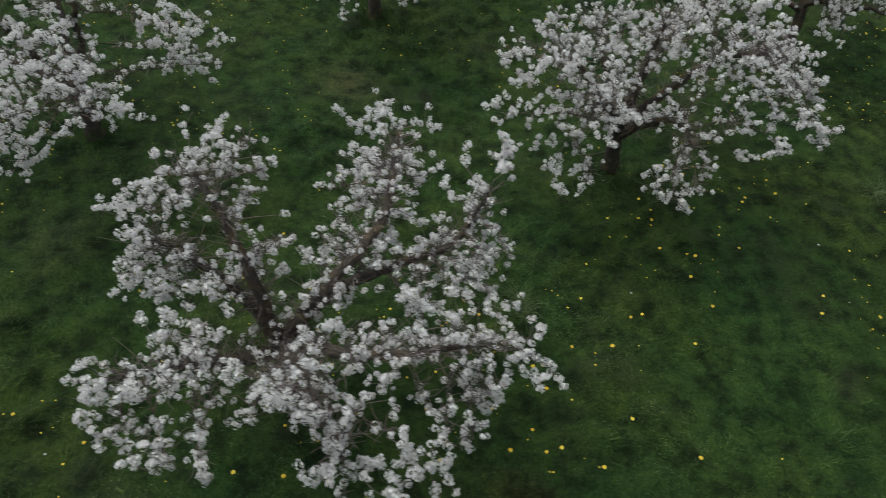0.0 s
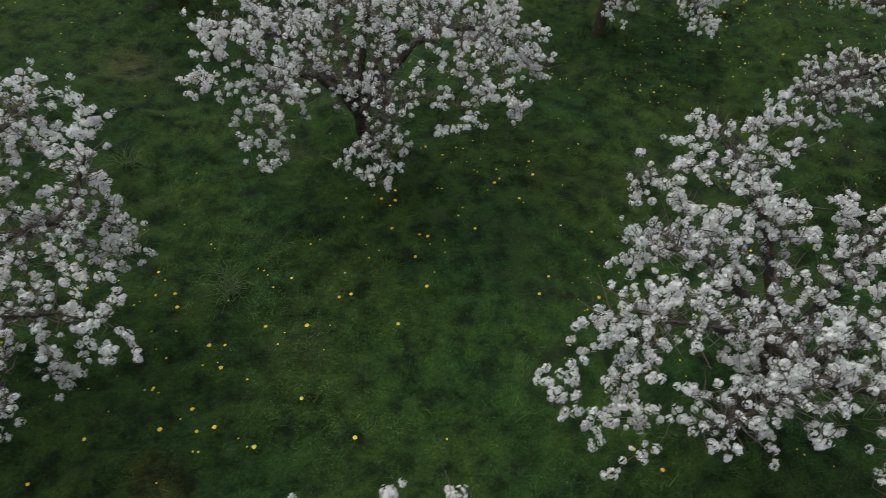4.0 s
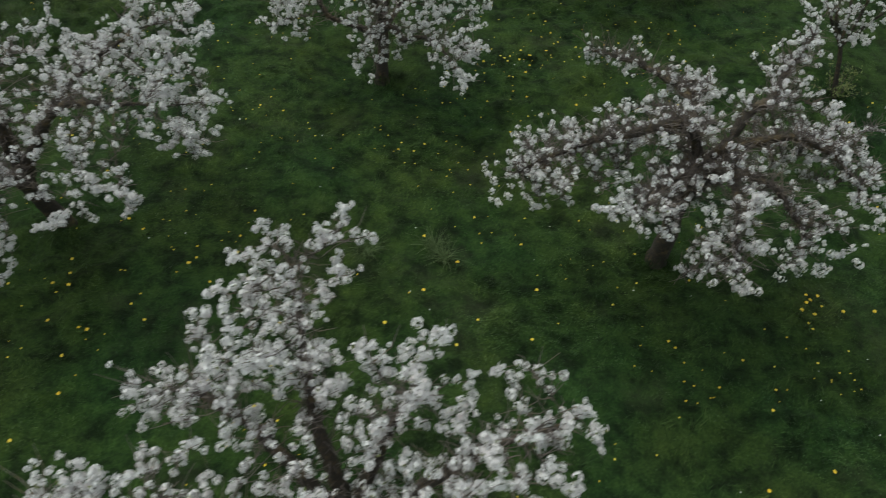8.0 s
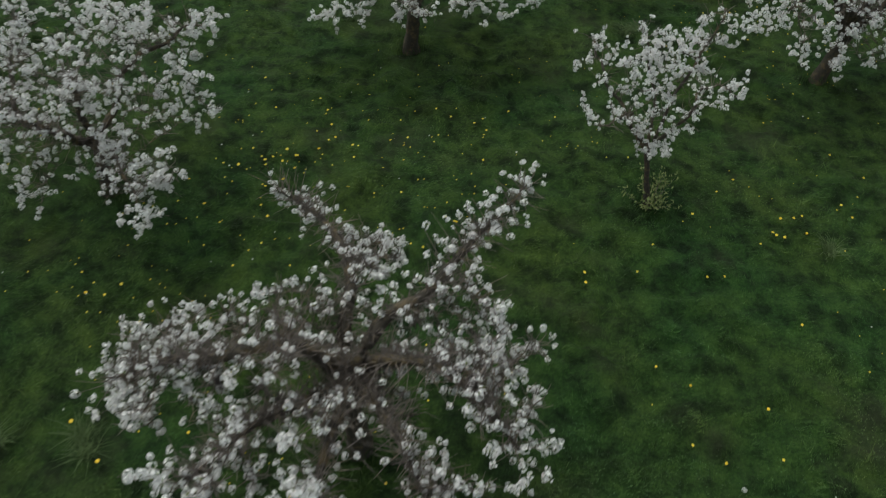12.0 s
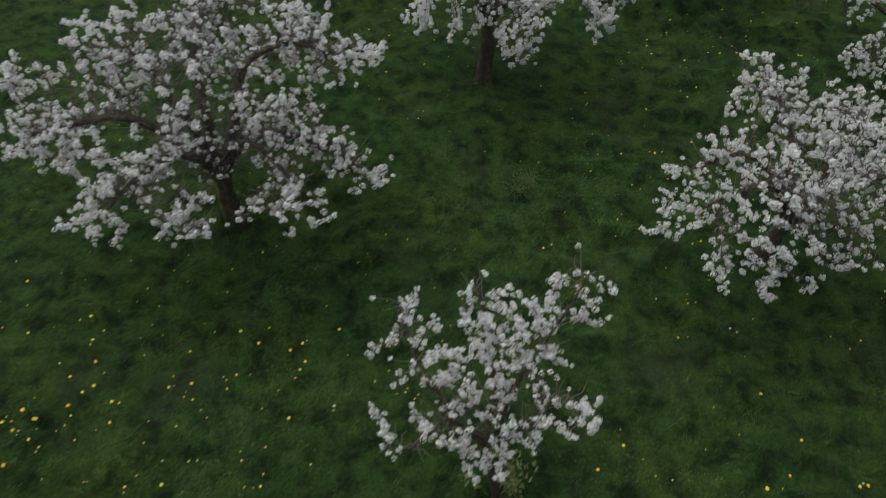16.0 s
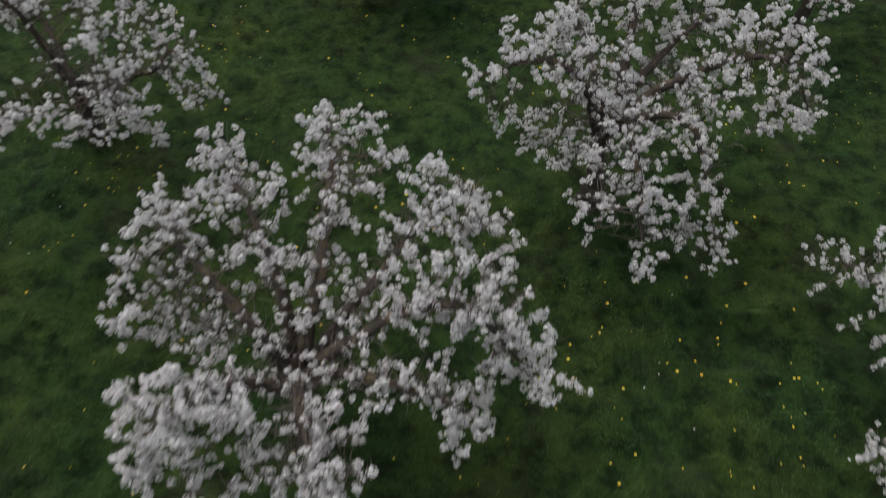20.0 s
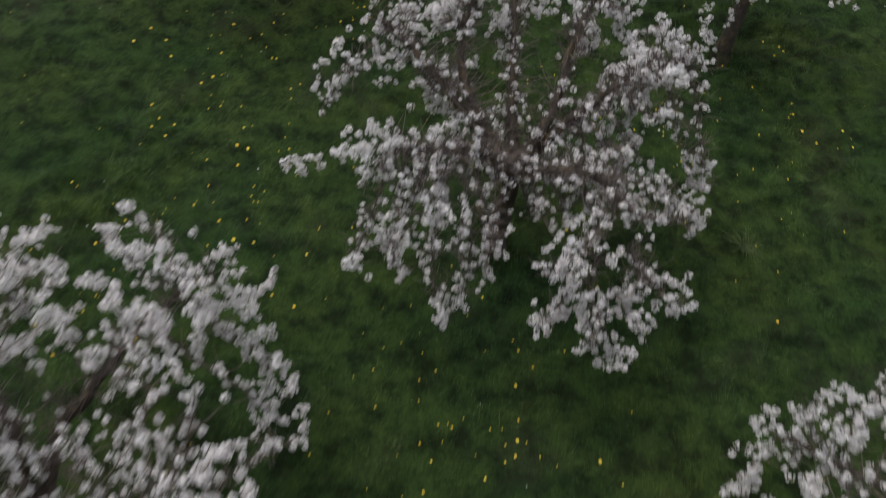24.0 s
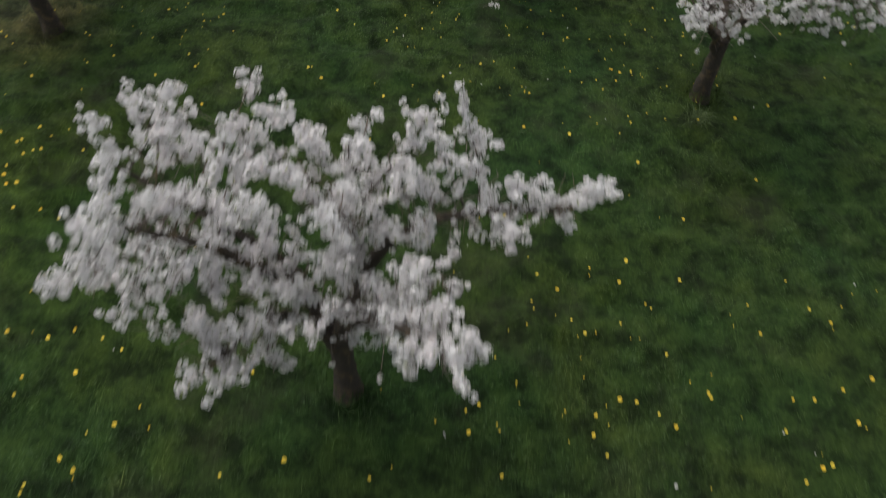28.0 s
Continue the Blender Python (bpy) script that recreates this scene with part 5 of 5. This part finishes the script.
BOUGHS[11] = [
    [(19.55, 28.00, 1.90), (19.70, 28.50, 2.60), (19.80, 29.30, 3.30), (19.90, 30.20, 3.30)],
    [(19.30, 27.80, 2.00), (18.95, 27.50, 2.90), (18.50, 27.60, 3.10), (17.60, 27.50, 2.80)],
    [(19.80, 28.00, 2.00), (20.50, 28.00, 2.80), (21.30, 28.00, 3.20), (22.00, 27.70, 3.20)],
    [(19.60, 27.60, 2.00), (19.60, 27.00, 2.70), (19.70, 26.30, 2.50), (19.90, 25.50, 1.80)],
    [(19.80, 27.70, 2.00), (20.40, 27.10, 2.80), (20.80, 26.30, 2.10)],
    [(19.80, 28.30, 2.20), (20.50, 28.90, 3.00), (21.00, 29.20, 3.00)],
    [(19.40, 28.10, 2.00), (18.90, 28.80, 2.90), (18.80, 29.10, 3.00)]]
BOUGHS[16] = [
    [(19.55, 38.20, 2.05), (19.80, 38.60, 2.35), (19.83, 39.00, 2.90), (20.10, 39.70, 3.20), (20.20, 40.20, 3.40)],
    [(19.70, 38.30, 2.10), (20.30, 38.50, 2.50), (20.90, 38.90, 2.70), (21.50, 39.30, 2.60)],
    [(19.10, 37.90, 2.10), (18.60, 38.60, 2.50), (18.50, 39.20, 2.90), (18.70, 39.60, 3.20)],
    [(19.10, 37.70, 2.20), (18.60, 37.50, 2.50), (17.80, 37.30, 2.60)],
    [(18.90, 38.10, 2.20), (18.20, 38.70, 2.60), (17.50, 39.20, 2.90)],
    [(19.60, 37.70, 2.10), (20.20, 37.40, 2.40), (20.60, 37.00, 2.30)],
    [(19.30, 38.40, 2.20), (19.20, 39.60, 2.80), (19.10, 40.50, 3.00)]]
BOUGHS[19] = [
    [(18.12, 49.49, 1.85), (17.99, 49.28, 2.50), (17.55, 49.10, 3.10), (17.30, 48.70, 3.70)],
    [(18.62, 49.62, 1.95), (18.61, 49.41, 2.75), (18.60, 49.40, 3.50)],
    [(18.62, 49.30, 1.80), (18.90, 49.05, 2.40), (19.25, 48.65, 2.95), (19.60, 48.20, 3.40)],
    [(18.50, 49.60, 2.00), (19.10, 49.80, 2.70), (19.90, 49.80, 3.00), (20.60, 49.95, 2.90)],
    [(18.05, 49.60, 2.10), (17.40, 49.60, 2.80), (16.70, 49.80, 3.30)],
    [(18.10, 49.30, 1.70), (17.75, 48.90, 2.20), (17.60, 48.40, 2.30)]]
BOUGHS[18] = [
    [(23.00, 43.30, 1.80), (22.60, 43.40, 2.45), (22.35, 43.90, 2.75), (22.20, 44.60, 2.90), (21.85, 45.40, 2.85), (21.62, 45.95, 3.00)],
    [(23.30, 43.60, 1.90), (23.20, 44.50, 2.60), (22.80, 45.00, 3.10)],
    [(23.40, 43.60, 1.90), (23.80, 44.80, 2.70), (23.70, 46.40, 2.90)],
    [(22.90, 43.20, 1.90), (22.20, 43.30, 2.50), (21.30, 43.50, 3.00), (20.80, 43.50, 2.80)],
    [(23.00, 42.90, 1.90), (22.60, 42.40, 2.70), (22.20, 41.80, 2.60)],
    [(23.60, 43.10, 1.80), (24.10, 43.00, 2.40), (24.40, 42.50, 2.20)]]
for k, (label, bloom, base, fork, girth, (core, twiggy), high, low) in enumerate(ORCHARD):
    lobes = high + low
    if len(lobes) < 8:
        lobes = lobes + auto_lobes((base[0], base[1] + 0.4), 1.7, 3.3, 2.5, 70 + k)
    fruit_tree(label, base, fork, girth, lobes, 100 + k, BOUGHS.get(k, ()), bloom=bloom, whips=0.40 if girth < 0.1 else 0.10, single=150, suckers=girth < 0.1, core=core, twiggy=twiggy)



# ---- small plants ----
def dandelion_mesh(seed):
    """A composite flower head of ragged rays on a short stem with a basal rosette."""
    rng = np.random.default_rng(seed)
    v, f, m = [], [], []

    def ring(radius, z, lift, count, mat):
        for k in range(count):
            a = k * 2 * np.pi / count + rng.uniform(-0.1, 0.1)
            w = np.pi / count * 1.1
            r = radius * rng.uniform(0.85, 1.1)
            b = len(v)
            v.extend([[0, 0, z], [r * np.cos(a - w), r * np.sin(a - w), z + lift], [r * np.cos(a + w), r * np.sin(a + w), z + lift]])
            f.append([b, b + 1, b + 2])
            m.append(mat)
    h = rng.uniform(0.11, 0.15)
    ring(0.026, h, 0.006, 9, 0)
    ring(0.021, h + 0.006, 0.008, 7, 0)
    ring(0.010, h + 0.012, 0.006, 5, 0)
    sv, sf = tube(np.array([[0, 0, 0], [0.006, 0.003, h * 0.5], [0, 0, h]]), [0.0035, 0.003, 0.003], 3)
    b = len(v)
    v.extend(sv.tolist())
    for q in sf + b:
        f.extend([[q[0], q[1], q[2]], [q[0], q[2], q[3]]])
        m.extend([1, 1])
    for k in range(5):
        a = k * 1.2566 + rng.uniform(-0.3, 0.3)
        c, s = np.cos(a), np.sin(a)
        b = len(v)
        for u, w, z in ((0.0, 0, 0.02), (0.03, 0.008, 0.05), (0.06, 0, 0.04), (0.03, -0.008, 0.05)):
            v.append([c * u - s * w, s * u + c * w, z])
        f.extend([[b, b + 1, b + 2], [b, b + 2, b + 3]])
        m.extend([2, 2])
    return np.array(v), np.array(f), np.array(m)


# ---- dandelions that stand out singly, stretch by stretch ----
DANDELIONS = []
DANDELIONS += [(3.15, 7.94), (4.93, 8.49), (2.11, 6.18), (1.89, 5.36), (2.60, 4.30), (1.33, 3.98), (4.02, 6.25), (1.68, 3.80), (5.81, 6.66), (1.03, 3.69), (0.23, 3.52), (1.33, 4.85), (1.50, 4.59), (0.57, 5.65), (0.65, 5.48), (3.82, 7.22), (3.42, 7.29), (3.66, 5.59), (5.59, 8.81), (5.34, 8.20), (2.18, 3.62), (3.35, 3.78), (-1.66, 2.80), (-1.42, 2.85), (-1.61, 3.11), (-2.18, 3.09), (-0.21, 2.94), (7.04, 3.75), (2.80, 6.00), (6.48, 6.31)]
DANDELIONS += [(4.07, 9.06), (3.96, 7.25), (3.82, 6.82), (2.95, 6.00), (11.93, 5.41), (13.24, 6.98), (8.32, 9.49), (2.47, 5.38), (3.71, 9.32), (3.33, 7.97), (3.22, 8.44), (10.64, 5.18), (10.13, 8.57), (7.98, 11.47), (7.67, 11.47), (5.66, 6.28), (12.96, 5.89), (10.66, 5.36), (8.91, 8.97), (4.66, 7.45), (2.62, 7.82)]
DANDELIONS += [(8.13, 11.68), (8.41, 8.41), (16.18, 8.59), (15.97, 8.84), (17.57, 9.94), (11.68, 15.49), (18.80, 14.40), (7.94, 7.75), (8.99, 7.55), (10.05, 7.72), (9.28, 8.01), (14.39, 9.03), (14.23, 8.91), (14.29, 8.66), (14.13, 8.51), (14.42, 8.87), (15.23, 8.84), (15.51, 8.96), (17.51, 10.63), (16.48, 10.94), (16.05, 11.15), (16.39, 10.04), (16.85, 9.90), (18.20, 9.44), (18.37, 12.17), (18.13, 13.78), (18.45, 14.04), (9.65, 14.06), (9.84, 14.75), (8.83, 13.48), (10.56, 15.29)]
DANDELIONS += [(9.86, 14.97), (10.02, 14.88), (9.64, 14.79), (10.43, 15.09), (10.66, 15.41), (10.51, 15.82), (10.15, 16.47), (11.03, 15.16), (11.09, 14.92), (12.82, 13.73), (12.99, 13.66), (12.34, 12.99), (12.47, 13.07), (10.00, 14.23), (9.72, 13.61), (9.97, 13.20), (10.97, 13.25), (13.20, 16.28), (13.39, 15.99), (13.39, 15.26), (18.64, 14.46), (19.81, 14.91), (19.91, 14.66), (15.07, 12.80), (15.10, 12.58), (17.09, 14.38), (17.34, 12.96), (15.96, 12.92), (16.31, 13.43), (20.03, 16.31), (17.98, 15.31), (17.60, 14.94)]
DANDELIONS += [(14.98, 32.45), (16.84, 31.19), (23.30, 28.63), (21.15, 26.24), (21.13, 24.53), (19.81, 25.58), (14.47, 30.70), (19.71, 25.25), (19.66, 25.03), (19.21, 24.60), (19.27, 24.31), (19.23, 24.82), (22.07, 26.22), (20.83, 24.59), (22.65, 25.82), (13.06, 31.50), (12.86, 29.02), (15.47, 29.85), (18.58, 25.65), (22.57, 24.65)]
DANDELIONS += [(17.41, 28.22), (17.30, 27.77), (17.00, 26.79), (15.96, 27.12), (15.84, 27.51), (15.79, 32.11), (16.10, 31.74), (17.60, 27.72), (17.20, 27.53), (16.41, 27.16), (16.47, 27.44), (17.16, 28.40), (22.13, 27.53), (22.44, 27.72)]
DANDELIONS += [(14.20, 40.61), (14.34, 40.87), (15.16, 39.33), (15.33, 39.27), (15.13, 41.53), (15.28, 41.47), (24.38, 40.94), (24.26, 42.90), (16.19, 42.68), (14.71, 44.26), (23.64, 41.83), (16.01, 43.47), (16.26, 43.38), (12.67, 41.61), (12.88, 41.92), (13.26, 41.63), (13.44, 41.28), (13.58, 40.02), (14.30, 42.27), (24.44, 42.92), (24.17, 42.66), (24.30, 41.26), (24.57, 40.73), (23.63, 40.72), (15.30, 37.84), (15.86, 37.54), (15.58, 37.51)]
DANDELIONS += [(17.87, 48.42), (23.43, 50.48), (22.66, 49.66), (22.22, 49.14), (17.23, 54.57), (21.13, 53.66), (15.52, 53.79), (20.88, 50.85), (13.49, 51.89), (13.98, 51.54), (15.14, 49.79), (14.73, 49.16), (15.22, 47.96), (12.77, 54.08), (13.40, 52.97), (13.20, 52.28), (13.21, 52.72), (17.27, 56.19), (17.32, 49.42), (19.98, 49.25), (19.85, 48.90), (20.20, 48.47), (18.80, 48.30), (21.64, 49.50), (21.81, 49.43), (22.21, 50.07), (21.29, 49.23), (21.25, 49.01), (23.43, 49.23), (23.81, 48.82), (23.94, 48.88), (24.12, 50.86), (24.36, 50.69), (24.39, 49.42), (24.65, 49.96), (24.26, 49.80), (20.46, 53.74), (18.28, 54.25), (18.22, 53.99), (16.98, 54.78), (15.18, 54.57), (14.40, 55.87), (23.91, 53.06), (23.82, 54.36), (24.38, 54.68)]
DANDELIONS += [(22.13, 53.16), (21.67, 51.03), (21.81, 51.40), (22.68, 52.22), (15.48, 48.34), (15.65, 48.20), (15.93, 48.69), (14.85, 49.67), (15.31, 49.25)]
# denser drifts of them: centre, spread, how many
DRIFTS = [((13.0, 52.4), 0.65, 16), ((13.3, 50.2), 0.6, 7), ((16.0, 43.5), 0.35, 9), ((16.2, 44.5), 0.35, 6), ((9.8, 14.5), 0.5, 9), ((14.3, 8.8), 0.25, 5), ((18.6, 14.2), 0.4, 5)]
drift_rng = np.random.default_rng(33)
for (x, y), spread, many in DRIFTS:
    DANDELIONS += [(x + a, y + b) for a, b in drift_rng.normal(0, spread, (many, 2)).tolist()]
TUSSOCKS = [(22.98, 38.34), (8.71, 9.14), (1.24, 5.89), (-1.09, 8.27), (19.36, 13.87), (17.65, 44.43), (17.93, 43.40), (1.15, 6.11), (7.50, 9.15), (8.54, 9.36), (23.22, 54.33), (17.98, 43.05), (17.80, 43.65), (19.02, 44.95), (18.45, 44.80), (16.20, 44.80), (18.05, 43.35), (16.62, 20.25), (16.45, 20.05)]
SEED_HEADS = [(17.07, 8.29), (16.95, 9.45)]

HEADS = [dandelion_mesh(s) for s in range(4)]
HEAD_MESHES = [mesh_from("dandelion", v, [f], [YELLOW, STEM, GRASS], m) for v, f, m in HEADS]


def build_dandelions():
    rng = np.random.default_rng(31)
    for x, y in DANDELIONS:
        ob = new("dandelion", HEAD_MESHES[rng.integers(0, 4)])
        ob.location = (x, y, float(ground_z(x, y)))
        ob.rotation_euler = (rng.normal(0, 0.15), rng.normal(0, 0.15), rng.uniform(0, 6.28))
        ob.scale = (rng.uniform(0.78, 1.15),) * 3
        tagged(ob, "open yellow dandelion flower in the grass", "flower", group="dandelions")


def build_dandelion_field():
    """The smaller and half-open ones, too many to count."""
    rng = np.random.default_rng(32)
    x, y = meadow_points(rng, 17500)
    patch = value_noise(x / 2.4, y / 2.4, 61) + 0.6 * value_noise(x / 0.9, y / 0.9, 62) + 0.2
    keep = rng.random(len(x)) < np.clip(0.10 + 0.55 * patch, 0.03, 1)
    x, y = x[keep], y[keep]
    vs, fs, ms, base = [], [], [], 0
    for i in range(len(x)):
        v, f, m = HEADS[i % 4]
        v, f, m = v[:63], f[:21], m[:21]
        s = rng.uniform(0.30, 0.58) if rng.random() < 0.8 else rng.uniform(0.58, 0.9)
        z = float(ground_z(x[i], y[i])) + 0.12 * (1 - s)
        vs.append(v * s + [x[i], y[i], z])
        fs.append(f + base)
        ms.append(np.full(len(m), int(i % 13 == 0)))
        base += len(v)
    ob = new("dandelion_field", mesh_from("dandelion_field", np.concatenate(vs), [np.concatenate(fs)], [YELLOW, SEEDWHITE], np.concatenate(ms)))
    return tagged(ob, "scattered small yellow dandelions and a few white daisies", "flowers", kind="stuff")


def build_tussocks():
    rng = np.random.default_rng(33)
    for x, y in TUSSOCKS:
        n, per = 64, []
        for _ in range(n):
            a, tall = rng.uniform(0, 6.28), rng.uniform(0.10, 0.24)
            out = rng.uniform(0.14, 0.42)
            c, s = np.cos(a), np.sin(a)
            o = rng.normal(0, 0.05, 2)
            line = np.array([[o[0], o[1], 0], [o[0] + c * out * 0.4, o[1] + s * out * 0.4, tall * 0.8], [o[0] + c * out, o[1] + s * out, tall * 0.85]])
            per.append(tube(line, [0.0045, 0.004, 0.001], 3))
        v, f = joined(per)
        ob = new("grass_tussock", mesh_from("grass_tussock", v, [f], [TUSSOCK]))
        ob.location = (x, y, float(ground_z(x, y)))
        tagged(ob, "pale green tussock of long grass blades", "grass", group="tussocks")


def build_foot_grass():
    rng = np.random.default_rng(35)
    for _, _, (x, y), *_ in ORCHARD:
        per = []
        for _ in range(110):
            a, far = rng.uniform(0, 6.28), abs(rng.normal(0.12, 0.20))
            o, lean, tall = np.array([np.cos(a), np.sin(a)]) * far, rng.normal(0, 0.09, 2), rng.uniform(0.12, 0.30)
            line = np.array([[o[0], o[1], -0.02], [o[0] + lean[0] * 0.4, o[1] + lean[1] * 0.4, tall * 0.7], [o[0] + lean[0] * 1.6, o[1] + lean[1] * 1.6, tall]])
            per.append(tube(line, [0.006, 0.005, 0.001], 3))
        v, f = joined(per)
        ob = new("long_grass", mesh_from("long_grass", v, [f], [GRASS]))
        ob.location = (x, y, float(ground_z(x, y)))
        tagged(ob, "tuft of long dark grass round a trunk", "grass", group="grass at the tree feet")


def build_seed_heads():
    rng = np.random.default_rng(34)
    for x, y in SEED_HEADS:
        root = new("dandelion_clock")
        root.location = (x, y, float(ground_z(x, y)))
        tagged(root, "white dandelion seed head on a thin stem", "flower", group="seed heads")
        v, f = tube(np.array([[0, 0, 0], [0.01, 0, 0.1], [0, 0.005, 0.19]]), [0.004, 0.003, 0.003], 5)
        part("stem", mesh_from("stem", v, [f], [STEM]), root)
        ball = []
        for k in range(70):
            z = 1 - 2 * (k + 0.5) / 70
            a = k * 2.399
            r = math.sqrt(1 - z * z)
            d = np.array([r * np.cos(a), r * np.sin(a), z])
            e = np.cross(d, [0.3, 0.2, 0.9])
            e /= np.linalg.norm(e)
            g = np.cross(d, e)
            p = np.array([0, 0.005, 0.21]) + d * 0.034
            ball.append((np.array([p + e * 0.007, p + g * 0.007, p - e * 0.007, p - g * 0.007]), np.array([[0, 1, 2, 3]])))
        v, f = joined(ball)
        part("seed_ball", mesh_from("seed_ball", v, [f], [SEEDWHITE]), root)


build_tussocks()
build_foot_grass()
build_dandelions()
build_seed_heads()
build_dandelion_field()
build_grass()
build_weeds()
